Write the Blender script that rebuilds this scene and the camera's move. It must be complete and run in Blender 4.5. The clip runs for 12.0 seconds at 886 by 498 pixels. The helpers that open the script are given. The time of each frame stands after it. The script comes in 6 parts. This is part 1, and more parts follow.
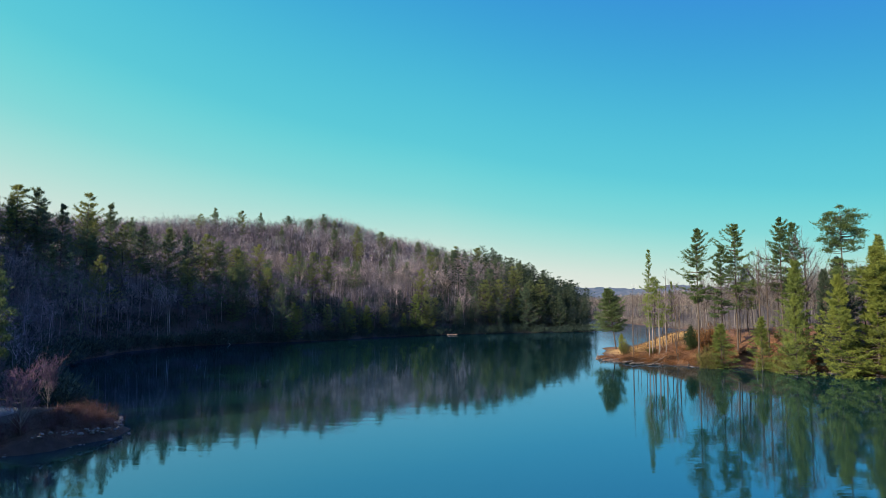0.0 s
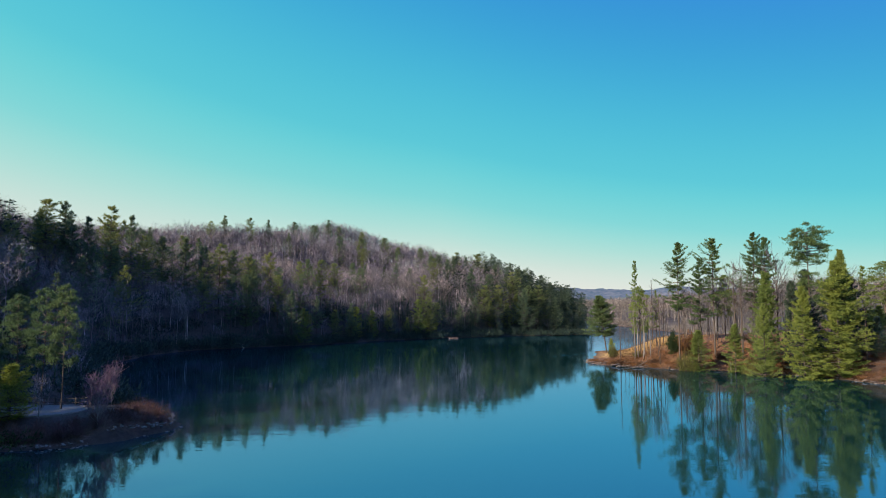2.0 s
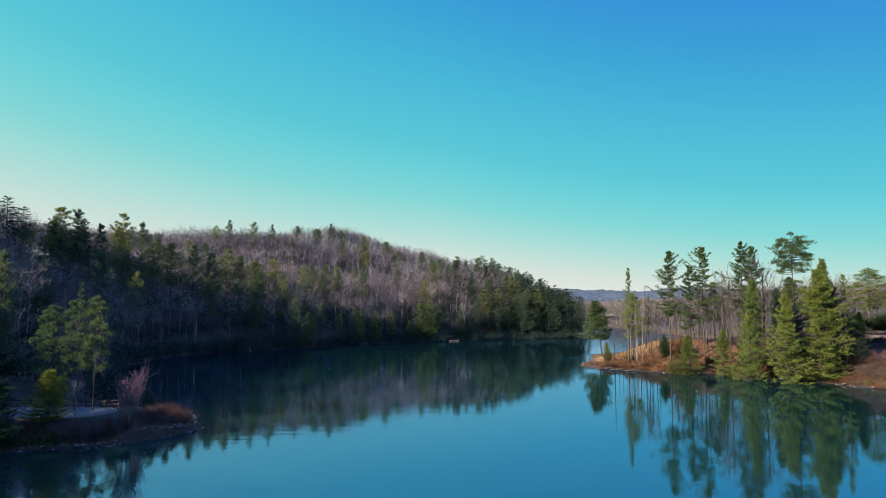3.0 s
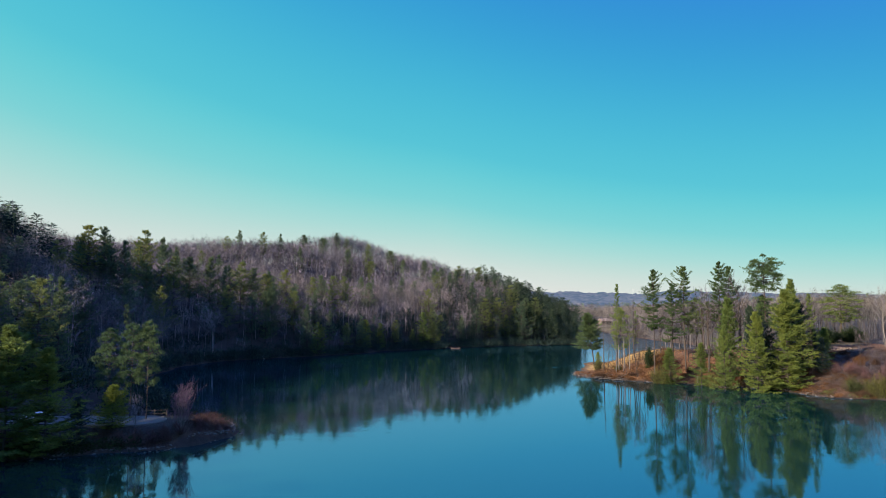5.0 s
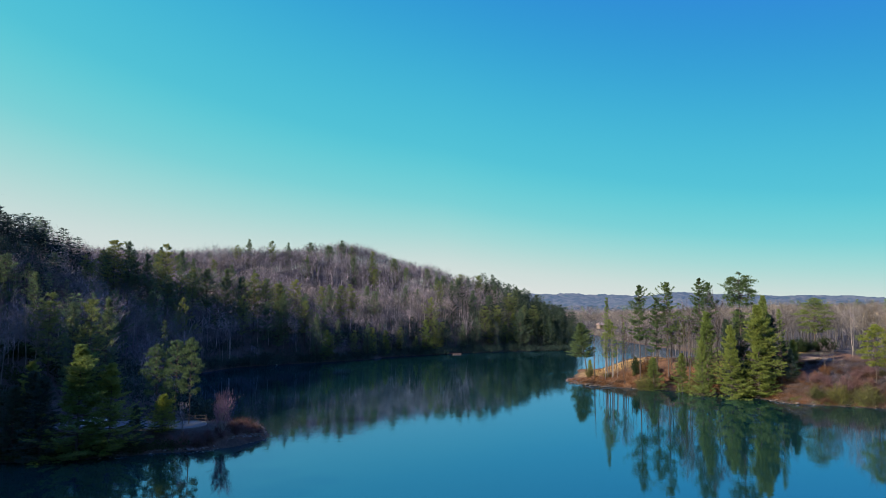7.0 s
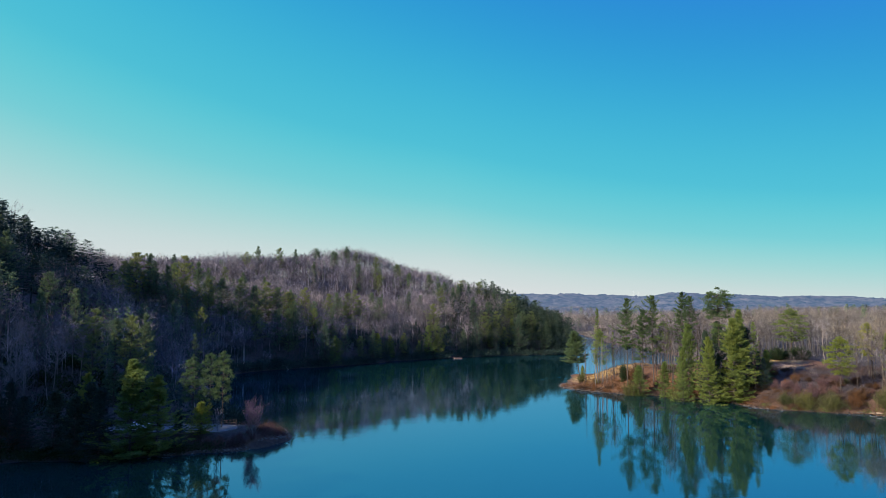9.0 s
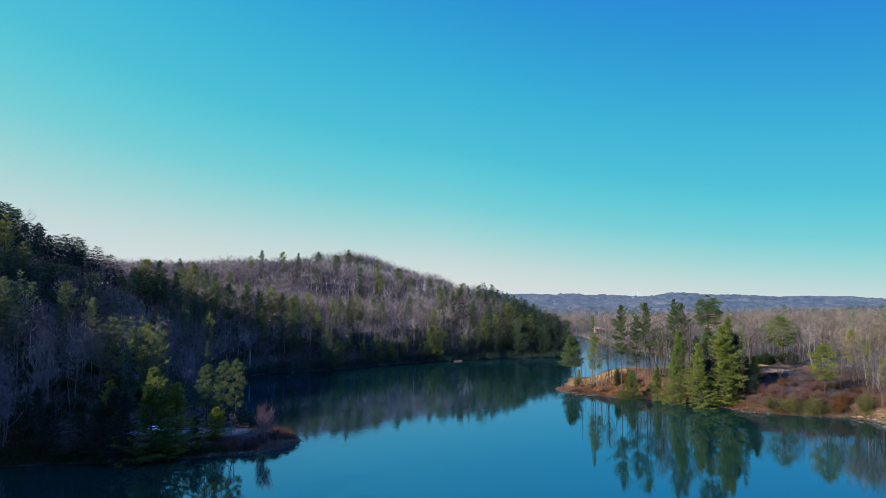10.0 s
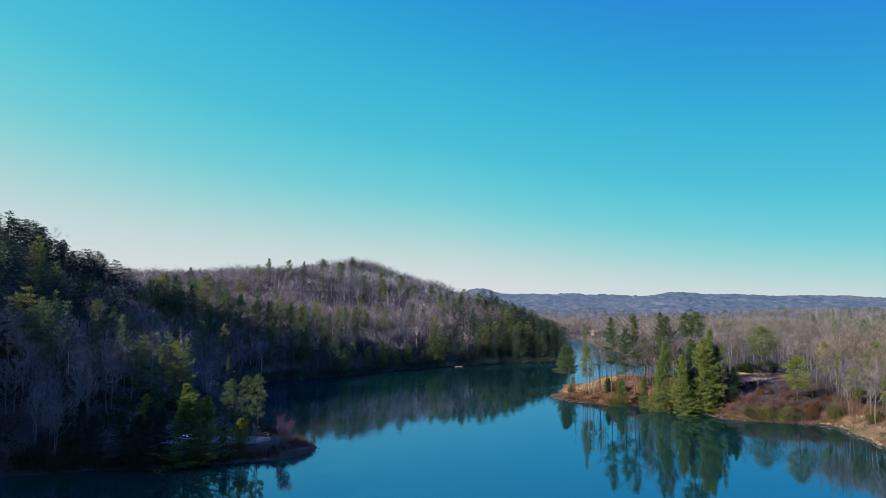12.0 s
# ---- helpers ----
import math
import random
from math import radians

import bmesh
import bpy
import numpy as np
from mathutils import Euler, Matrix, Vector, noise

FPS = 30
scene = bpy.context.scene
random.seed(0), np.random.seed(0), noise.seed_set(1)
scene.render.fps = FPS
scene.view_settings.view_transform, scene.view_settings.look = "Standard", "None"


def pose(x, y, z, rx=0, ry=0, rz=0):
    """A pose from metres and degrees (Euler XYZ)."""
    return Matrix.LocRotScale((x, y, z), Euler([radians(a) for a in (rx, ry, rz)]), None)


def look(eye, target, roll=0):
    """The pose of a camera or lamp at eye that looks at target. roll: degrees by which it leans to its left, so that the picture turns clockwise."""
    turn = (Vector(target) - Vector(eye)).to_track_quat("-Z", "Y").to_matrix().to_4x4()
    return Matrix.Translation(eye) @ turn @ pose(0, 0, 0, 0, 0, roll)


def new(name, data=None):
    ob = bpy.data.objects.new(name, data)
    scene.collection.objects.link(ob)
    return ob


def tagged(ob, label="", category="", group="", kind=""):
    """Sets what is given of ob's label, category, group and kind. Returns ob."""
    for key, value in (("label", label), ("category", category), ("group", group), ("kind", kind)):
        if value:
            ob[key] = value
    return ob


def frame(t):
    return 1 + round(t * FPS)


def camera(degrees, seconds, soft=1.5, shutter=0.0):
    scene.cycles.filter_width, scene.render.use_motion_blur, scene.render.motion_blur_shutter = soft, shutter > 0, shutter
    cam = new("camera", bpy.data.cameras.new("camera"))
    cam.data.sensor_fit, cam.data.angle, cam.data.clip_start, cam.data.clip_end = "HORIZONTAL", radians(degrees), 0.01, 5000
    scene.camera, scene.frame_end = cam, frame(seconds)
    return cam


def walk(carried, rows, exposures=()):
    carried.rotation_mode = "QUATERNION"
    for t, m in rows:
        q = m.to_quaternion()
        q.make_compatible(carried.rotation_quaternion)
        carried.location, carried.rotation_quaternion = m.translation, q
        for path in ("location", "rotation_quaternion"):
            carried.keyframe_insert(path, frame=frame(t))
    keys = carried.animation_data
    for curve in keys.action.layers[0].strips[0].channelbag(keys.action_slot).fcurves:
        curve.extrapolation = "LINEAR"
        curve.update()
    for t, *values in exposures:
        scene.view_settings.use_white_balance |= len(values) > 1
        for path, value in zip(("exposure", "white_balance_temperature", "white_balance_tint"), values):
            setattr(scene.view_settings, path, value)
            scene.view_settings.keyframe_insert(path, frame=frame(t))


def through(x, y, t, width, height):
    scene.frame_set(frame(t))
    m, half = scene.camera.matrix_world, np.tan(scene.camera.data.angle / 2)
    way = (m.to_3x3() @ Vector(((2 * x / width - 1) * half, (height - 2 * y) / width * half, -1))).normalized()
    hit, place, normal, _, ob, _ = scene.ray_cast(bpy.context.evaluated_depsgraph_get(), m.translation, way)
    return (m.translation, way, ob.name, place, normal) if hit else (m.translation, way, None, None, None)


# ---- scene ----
EXPOSURES = [(0, 1.89, 6900, 10), (6, 1.79, 6550, 10), (12, 1.70, 6150, 10)]
cam = camera(66.0, 12.0, 0.9)
# seconds, x, y, z, yaw, pitch, roll of a drone that backs away and climbs
PATH = [
    (0, 0.000, -0.000, 12.356, -0.314, 4.550, -0.002),
    (0.5, 0.014, -3.054, 12.776, -0.287, 4.584, -0.015),
    (1, -0.003, -6.152, 13.158, -0.257, 4.609, -0.026),
    (1.5, -0.044, -9.326, 13.513, -0.225, 4.623, -0.031),
    (2, -0.091, -12.585, 13.892, -0.194, 4.634, -0.029),
    (2.5, -0.129, -15.923, 14.403, -0.166, 4.658, -0.022),
    (3, -0.175, -19.339, 15.065, -0.136, 4.697, -0.011),
    (5, -0.467, -33.725, 18.236, -0.008, 4.831, 0.031),
    (5.5, -0.555, -37.484, 19.005, 0.018, 4.863, 0.047),
    (6, -0.656, -41.296, 19.769, 0.043, 4.889, 0.063),
    (6.5, -0.774, -45.148, 20.546, 0.067, 4.907, 0.080),
    (7, -0.896, -49.017, 21.341, 0.089, 4.910, 0.100),
    (9, -1.268, -64.493, 24.870, 0.158, 4.819, 0.206),
    (9.5, -1.321, -68.325, 25.919, 0.163, 4.801, 0.215),
    (10, -1.388, -72.140, 27.013, 0.174, 4.781, 0.212),
    (10.5, -1.470, -75.921, 28.134, 0.192, 4.756, 0.196),
    (11, -1.543, -79.652, 29.285, 0.213, 4.731, 0.171),
    (11.5, -1.582, -83.338, 30.455, 0.231, 4.708, 0.140),
    (12, -1.590, -87.000, 31.631, 0.245, 4.686, 0.108),
]
walk(cam, [(t, pose(x, y, z, 90 + pitch, -roll, yaw)) for t, x, y, z, yaw, pitch, roll in PATH], EXPOSURES)

# ---- world and sun ----
SUN_FROM = Vector((-0.84, -0.54, 0.0)).normalized()
SUN_UP = radians(24)
GLOW = Vector((-0.93, -0.36, 0.0)).normalized()
world = bpy.data.worlds.new("sky")
scene.world = world
world.use_nodes = True
wn, wl = world.node_tree.nodes, world.node_tree.links
wn.clear()


def wmath(op, a, b=0.0, clamp=False):
    n = wn.new("ShaderNodeMath")
    n.operation, n.use_clamp = op, clamp
    for i, v in enumerate((a, b)):
        if isinstance(v, (int, float)):
            n.inputs[i].default_value = v
        else:
            wl.new(v, n.inputs[i])
    return n.outputs[0]


coord = wn.new("ShaderNodeTexCoord")
split = wn.new("ShaderNodeSeparateXYZ")
wl.new(coord.outputs["Generated"], split.inputs[0])
flat = wmath("SQRT", wmath("ADD", wmath("MULTIPLY", split.outputs[0], split.outputs[0]), wmath("MULTIPLY", split.outputs[1], split.outputs[1])))
toward = wmath("DIVIDE", wmath("ADD", wmath("MULTIPLY", split.outputs[0], GLOW.x), wmath("MULTIPLY", split.outputs[1], GLOW.y)), wmath("MAXIMUM", flat, 0.02))
reach = wmath("MAXIMUM", wmath("SUBTRACT", 0.73, wmath("MULTIPLY", toward, 0.82)), 0.38)
up = wmath("MULTIPLY", wmath("ARCSINE", split.outputs[2]), 1.0 / radians(90), clamp=True)
away = wmath("MULTIPLY", wmath("MAXIMUM", wmath("SUBTRACT", wmath("MULTIPLY", toward, -1.0), 0.36), 0.0), 0.075)
height = wmath("ADD", wmath("ADD", wmath("MULTIPLY", up, reach), away), wmath("MULTIPLY", wmath("MULTIPLY", up, up), 0.85), clamp=True)
ramp = wn.new("ShaderNodeValToRGB")
wl.new(height, ramp.inputs[0])
ramp.color_ramp.interpolation = "B_SPLINE"
STOPS = [(0.0, (0.87, 0.81, 0.805)), (0.045, (0.625, 0.735, 0.705)), (0.075, (0.385, 0.715, 0.69)), (0.11, (0.187, 0.66, 0.69)), (0.17, (0.076, 0.58, 0.695)),
         (0.31, (0.030, 0.375, 0.69)), (0.46, (0.022, 0.225, 0.68)), (0.56, (0.060, 0.27, 1.0)), (0.72, (0.26, 0.62, 2.3)), (1.0, (0.62, 1.05, 3.0))]
while len(ramp.color_ramp.elements) < len(STOPS):
    ramp.color_ramp.elements.new(0.5)
for e, (p, c) in zip(ramp.color_ramp.elements, STOPS):
    e.position, e.color = p, (*[v / 3 for v in c], 1)
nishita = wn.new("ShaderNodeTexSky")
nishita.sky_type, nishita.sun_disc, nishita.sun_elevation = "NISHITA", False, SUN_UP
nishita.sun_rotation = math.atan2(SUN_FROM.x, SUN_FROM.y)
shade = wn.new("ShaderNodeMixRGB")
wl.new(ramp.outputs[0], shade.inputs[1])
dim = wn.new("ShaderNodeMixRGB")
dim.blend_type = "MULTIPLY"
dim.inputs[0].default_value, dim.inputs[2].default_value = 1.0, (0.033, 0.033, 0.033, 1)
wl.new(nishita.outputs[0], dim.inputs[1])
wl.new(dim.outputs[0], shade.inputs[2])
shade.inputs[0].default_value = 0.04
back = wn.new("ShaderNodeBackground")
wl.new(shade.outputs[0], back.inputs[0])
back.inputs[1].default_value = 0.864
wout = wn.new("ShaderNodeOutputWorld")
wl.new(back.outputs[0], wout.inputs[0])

sun = new("sun", bpy.data.lights.new("sun", "SUN"))
sun.data.energy, sun.data.angle, sun.data.color = 5.0, radians(0.55), (1.0, 0.87, 0.69)
sun_dir = SUN_FROM * math.cos(SUN_UP) + Vector((0, 0, math.sin(SUN_UP)))
sun.matrix_world = look(sun_dir * 300, (0, 0, 0))


# ---- materials ----
def material(name):
    m = bpy.data.materials.new(name)
    m.use_nodes = True
    m.node_tree.nodes.clear()
    return m, m.node_tree.nodes, m.node_tree.links


def link(links, a, b):
    links.new(a, b)
    return b


def noise_tex(n, l, scale, detail=4, rough=0.6, stretch=None):
    c = n.new("ShaderNodeTexCoord")
    t = n.new("ShaderNodeTexNoise")
    t.inputs["Scale"].default_value, t.inputs["Detail"].default_value, t.inputs["Roughness"].default_value = scale, detail, rough
    if stretch:
        m = n.new("ShaderNodeMapping")
        m.inputs["Scale"].default_value = stretch
        l.new(c.outputs["Object"], m.inputs[0])
        l.new(m.outputs[0], t.inputs[0])
    else:
        l.new(c.outputs["Object"], t.inputs[0])
    return t.outputs["Fac"]


def ramp_of(n, l, fac, stops):
    r = n.new("ShaderNodeValToRGB")
    while len(r.color_ramp.elements) < len(stops):
        r.color_ramp.elements.new(0.5)
    for e, (p, c) in zip(r.color_ramp.elements, stops):
        e.position, e.color = p, (*c, 1)
    l.new(fac, r.inputs[0])
    return r.outputs[0]


def mixed(n, l, fac, a, b, blend="MIX"):
    m = n.new("ShaderNodeMixRGB")
    m.blend_type = blend
    for i, v in enumerate((fac, a, b)):
        if isinstance(v, (int, float)):
            m.inputs[i].default_value = v
        elif isinstance(v, tuple):
            m.inputs[i].default_value = (*v, 1)
        else:
            l.new(v, m.inputs[i])
    return m.outputs[0]


def surface(name, stops, scale=3.0, rough=0.9, bump=0.3, fine=40.0, stretch=None, spread=0.0):
    """A matt surface: colour ramp over coarse noise, broken up by fine noise, with relief; spread: how far alike things differ."""
    m, n, l = material(name)
    col = ramp_of(n, l, noise_tex(n, l, scale, stretch=stretch), stops)
    grain = noise_tex(n, l, fine, 3, stretch=stretch)
    col = mixed(n, l, 0.55, col, ramp_of(n, l, grain, [(0.3, (0.5, 0.5, 0.5)), (0.7, (1.0, 1.0, 1.0))]), "MULTIPLY")
    if spread:
        info = n.new("ShaderNodeObjectInfo")
        geo = n.new("ShaderNodeNewGeometry")
        r = ramp_of(n, l, info.outputs["Random"], [(0.0, (1 - spread,) * 3), (1.0, (1 + spread, 1 + spread * 0.9, 1 + spread * 0.8))])
        col = mixed(n, l, 1.0, col, r, "MULTIPLY")
        r = ramp_of(n, l, geo.outputs["Random Per Island"], [(0.0, (1 - spread,) * 3), (1.0, (1 + spread,) * 3)])
        col = mixed(n, l, 1.0, col, r, "MULTIPLY")
    b = n.new("ShaderNodeBsdfPrincipled")
    l.new(col, b.inputs["Base Color"])
    b.inputs["Roughness"].default_value = rough
    b.inputs["Specular IOR Level"].default_value = 0.25
    if bump:
        h = n.new("ShaderNodeBump")
        h.inputs["Strength"].default_value, h.inputs["Distance"].default_value = bump, 0.1
        l.new(grain, h.inputs["Height"])
        l.new(h.outputs[0], b.inputs["Normal"])
    o = n.new("ShaderNodeOutputMaterial")
    l.new(b.outputs[0], o.inputs[0])
    return m


def foliage(name, dark, light, gold, through=0.3, rough_patch=0.2):
    """Needles or leaves: the green varies from tree to tree and from spray to spray, and some light shines through."""
    m, n, l = material(name)
    geo, info = n.new("ShaderNodeNewGeometry"), n.new("ShaderNodeObjectInfo")
    col = ramp_of(n, l, geo.outputs["Random Per Island"], [(0.0, dark), (0.8, light), (1.0, gold)])
    tone = ramp_of(n, l, info.outputs["Random"], [(0.0, (0.82, 0.88, 0.92)), (0.5, (1.0, 1.0, 1.0)), (1.0, (1.12, 1.06, 0.9))])
    col = mixed(n, l, 1.0, col, tone, "MULTIPLY")
    patch = noise_tex(n, l, 0.22, 3)
    w = rough_patch
    col = mixed(n, l, 1.0, col, ramp_of(n, l, patch, [(0.32, (1 - w * 1.2, 1 - w, 1 - w)), (0.68, (1 + w, 1 + w * 0.8, 1 + w * 0.4))]), "MULTIPLY")
    tone = n.new("ShaderNodeAttribute")
    tone.attribute_name = "tone"
    lift = n.new("ShaderNodeMath")
    lift.inputs[1].default_value = 1.0
    l.new(tone.outputs["Fac"], lift.inputs[0])
    col = mixed(n, l, 1.0, col, lift.outputs[0], "MULTIPLY")
    d, t, mix = n.new("ShaderNodeBsdfDiffuse"), n.new("ShaderNodeBsdfTranslucent"), n.new("ShaderNodeMixShader")
    l.new(col, d.inputs[0])
    l.new(col, t.inputs[0])
    mix.inputs[0].default_value = through
    l.new(d.outputs[0], mix.inputs[1])
    l.new(t.outputs[0], mix.inputs[2])
    o = n.new("ShaderNodeOutputMaterial")
    l.new(mix.outputs[0], o.inputs[0])
    return m


PINE = foliage("pine_needles", (0.0435, 0.0713, 0.034), (0.0596, 0.0869, 0.0338), (0.0704, 0.0918, 0.04), 0.42)
# Brighter copy of the hill pine needles, sunlight painted into the olive
SUNLITPINE = foliage("sunlit_pine_needles", (0.07265, 0.09262, 0.03978), (0.1078, 0.1268, 0.05039), (0.1378, 0.1511, 0.061), 0.42)
TUFTPINE = foliage("tufted_pine_needles", (0.04477, 0.07075, 0.039), (0.07068, 0.1021, 0.0494), (0.08774, 0.1188, 0.0598), 0.42)
HILLPINE = foliage("hill_pine_needles", (0.0402, 0.06598, 0.05158), (0.07344, 0.1024, 0.06171), (0.1215, 0.1476, 0.06591), 0.42)
FIR = foliage("fir_needles", (0.0869, 0.116, 0.0362), (0.112, 0.141, 0.0405), (0.125, 0.15, 0.0447), 0.48)
# Very dark needles; shade is mixed in for the shore and hill end
DARKFIR = foliage("dark_shade_needles", (0.020, 0.034, 0.034), (0.034, 0.050, 0.042), (0.055, 0.072, 0.046))
GOLDFIR = foliage("yellow_green_needles", (0.085, 0.105, 0.022), (0.14, 0.155, 0.028), (0.18, 0.18, 0.04), 0.42)
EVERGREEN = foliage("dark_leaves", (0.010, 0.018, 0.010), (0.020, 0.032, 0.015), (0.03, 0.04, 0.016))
OLIVE = foliage("olive_leaves", (0.042, 0.0448, 0.0182), (0.0665, 0.0672, 0.0252), (0.084, 0.0805, 0.0315))
RUSSET = foliage("russet_leaves", (0.0562, 0.0263, 0.0132), (0.09, 0.0421, 0.0192), (0.112, 0.0585, 0.0252))
SCRUB = foliage("scrub_twigs", (0.0341, 0.0198, 0.0145), (0.062, 0.036, 0.0264), (0.0992, 0.0589, 0.0396), rough_patch=0.35)
# Darker copy of the scrub twigs, shade painted into the colour
SHADETWIG = foliage("shaded_red_twigs", (0.030, 0.019, 0.019), (0.052, 0.034, 0.033), (0.085, 0.056, 0.052))
REDTWIG = foliage("red_twigs", (0.0616, 0.0341, 0.037), (0.0924, 0.0529, 0.0571), (0.123, 0.0763, 0.0805), 0.1)
PINKTWIG = foliage("pinkish_twigs", (0.088, 0.0511, 0.0713), (0.132, 0.0794, 0.11), (0.176, 0.114, 0.155), 0.1)
TWIG = foliage("grey_twigs", (0.06397, 0.05668, 0.08139), (0.1178, 0.1065, 0.1456), (0.1919, 0.1779, 0.2331), 0.1, 0.55)
PALETWIG = foliage("pale_twigs", (0.0972, 0.08748, 0.1075), (0.154, 0.1393, 0.172), (0.235, 0.2138, 0.2616), 0.1)
TANTWIG = foliage("tan_twigs", (0.05888, 0.05088, 0.05394), (0.09568, 0.08544, 0.08928), (0.1426, 0.1306, 0.1367), 0.1, 0.35)
# Distance haze is mixed into these two far twig colours
HAZETWIG = foliage("haze_tinted_tan_twigs", (0.07795, 0.068, 0.07372), (0.1123, 0.1, 0.1077), (0.1421, 0.128, 0.1377), 0.1, 0.35)
FARHAZETWIG = foliage("haze_grey_twigs", (0.0723, 0.0679, 0.0855), (0.106, 0.1, 0.123), (0.136, 0.126, 0.152), 0.1, 0.35)
GRASS = foliage("straw_grass", (0.18, 0.11, 0.04), (0.26, 0.16, 0.06), (0.32, 0.22, 0.095))
BARK = surface("bark", [(0.3, (0.0265, 0.0192, 0.0163)), (0.7, (0.056, 0.0443, 0.0392))], 2.0, 0.95, 0.6, 9.0, (1, 1, 0.3), 0.15)
PALEBARK = surface("pale_bark", [(0.3, (0.075, 0.064, 0.062)), (0.7, (0.140, 0.124, 0.120))], 2.0, 0.95, 0.5, 9.0, (1, 1, 0.3), 0.15)
DRIFT = surface("weathered_wood", [(0.3, (0.0816, 0.0673, 0.0552)), (0.7, (0.139, 0.118, 0.103))], 2.0, 0.9, 0.4, 12.0, (1, 1, 0.4), 0.1)
STONE = surface("shore_stone", [(0.3, (0.030, 0.024, 0.021)), (0.55, (0.055, 0.045, 0.040)), (0.8, (0.10, 0.086, 0.078))], 1.5, 0.85, 0.5, 12.0, None, 0.3)
PALESTONE = surface("pale_stone", [(0.3, (0.045, 0.043, 0.042)), (0.7, (0.11, 0.105, 0.10))], 1.5, 0.85, 0.5, 12.0, None, 0.25)
ASPHALT = surface("worn_asphalt", [(0.3, (0.051, 0.053, 0.0558)), (0.7, (0.0818, 0.085, 0.0894))], 0.25, 0.85, 0.15, 30.0)
CONCRETE = surface("concrete", [(0.3, (0.09, 0.0858, 0.0843)), (0.7, (0.131, 0.127, 0.122))], 0.8, 0.85, 0.15, 30.0)
FENCEWOOD = surface("fence_wood", [(0.3, (0.0318, 0.0245, 0.0219)), (0.7, (0.0587, 0.049, 0.0467))], 1.0, 0.9, 0.3, 15.0)
FLOATWOOD = surface("sunlit_planks", [(0.3, (0.162, 0.0952, 0.0714)), (0.7, (0.238, 0.153, 0.119))], 1.0, 0.8, 0.2, 15.0)


def ground_material():
    """Leaf litter, bare red soil on steep banks, straw at the tip of the right point, wet rim at the waterline."""
    m, n, l = material("leaf_litter")
    litter = ramp_of(n, l, noise_tex(n, l, 0.22, 6, 0.7), [(0.25, (0.068, 0.036, 0.023)), (0.5, (0.142, 0.074, 0.041)), (0.75, (0.22, 0.122, 0.066))])
    fine = noise_tex(n, l, 1.7, 7, 0.82)
    litter = mixed(n, l, 0.8, litter, ramp_of(n, l, fine, [(0.36, (0.25, 0.24, 0.24)), (0.52, (0.9, 0.86, 0.82)), (0.66, (1.5, 1.4, 1.25))]), "MULTIPLY")
    attr = n.new("ShaderNodeAttribute")
    attr.attribute_name = "cover"
    parts = n.new("ShaderNodeSeparateColor")
    l.new(attr.outputs["Color"], parts.inputs[0])
    straw = ramp_of(n, l, noise_tex(n, l, 0.7, 6, 0.7), [(0.3, (0.23, 0.135, 0.050)), (0.7, (0.38, 0.25, 0.105))])
    soil = ramp_of(n, l, noise_tex(n, l, 0.6, 6, 0.75), [(0.3, (0.15, 0.098, 0.062)), (0.6, (0.27, 0.185, 0.12)), (0.8, (0.36, 0.28, 0.20))])
    blot = noise_tex(n, l, 0.5, 5, 0.7)

    def ragged(channel):
        a = n.new("ShaderNodeMath")
        a.operation = "MULTIPLY_ADD"
        l.new(blot, a.inputs[0])
        a.inputs[1].default_value = 1.2
        b = n.new("ShaderNodeMath")
        b.operation = "SUBTRACT"
        l.new(channel, b.inputs[0])
        b.inputs[1].default_value = 0.6
        l.new(b.outputs[0], a.inputs[2])
        c = n.new("ShaderNodeMapRange")
        c.inputs[1].default_value, c.inputs[2].default_value = 0.4, 0.6
        l.new(a.outputs[0], c.inputs[0])
        return c.outputs[0]

    # Dark wood-floor litter, with tree shade painted into it
    shade_litter = ramp_of(n, l, fine, [(0.3, (0.022, 0.019, 0.019)), (0.7, (0.058, 0.050, 0.049))])
    litter = mixed(n, l, attr.outputs["Alpha"], litter, shade_litter)
    col = mixed(n, l, ragged(parts.outputs[0]), litter, straw)
    col = mixed(n, l, ragged(parts.outputs[1]), col, soil)
    wet = ramp_of(n, l, noise_tex(n, l, 0.9, 5), [(0.3, (0.0198, 0.0166, 0.0151)), (0.7, (0.0515, 0.0416, 0.0367))])
    col = mixed(n, l, parts.outputs[2], col, wet)
    b = n.new("ShaderNodeBsdfPrincipled")
    l.new(col, b.inputs["Base Color"])
    b.inputs["Roughness"].default_value = 0.95
    b.inputs["Specular IOR Level"].default_value = 0.15
    h = n.new("ShaderNodeBump")
    h.inputs["Strength"].default_value, h.inputs["Distance"].default_value = 1.0, 0.8
    l.new(fine, h.inputs["Height"])
    l.new(h.outputs[0], b.inputs["Normal"])
    o = n.new("ShaderNodeOutputMaterial")
    l.new(b.outputs[0], o.inputs[0])
    return m


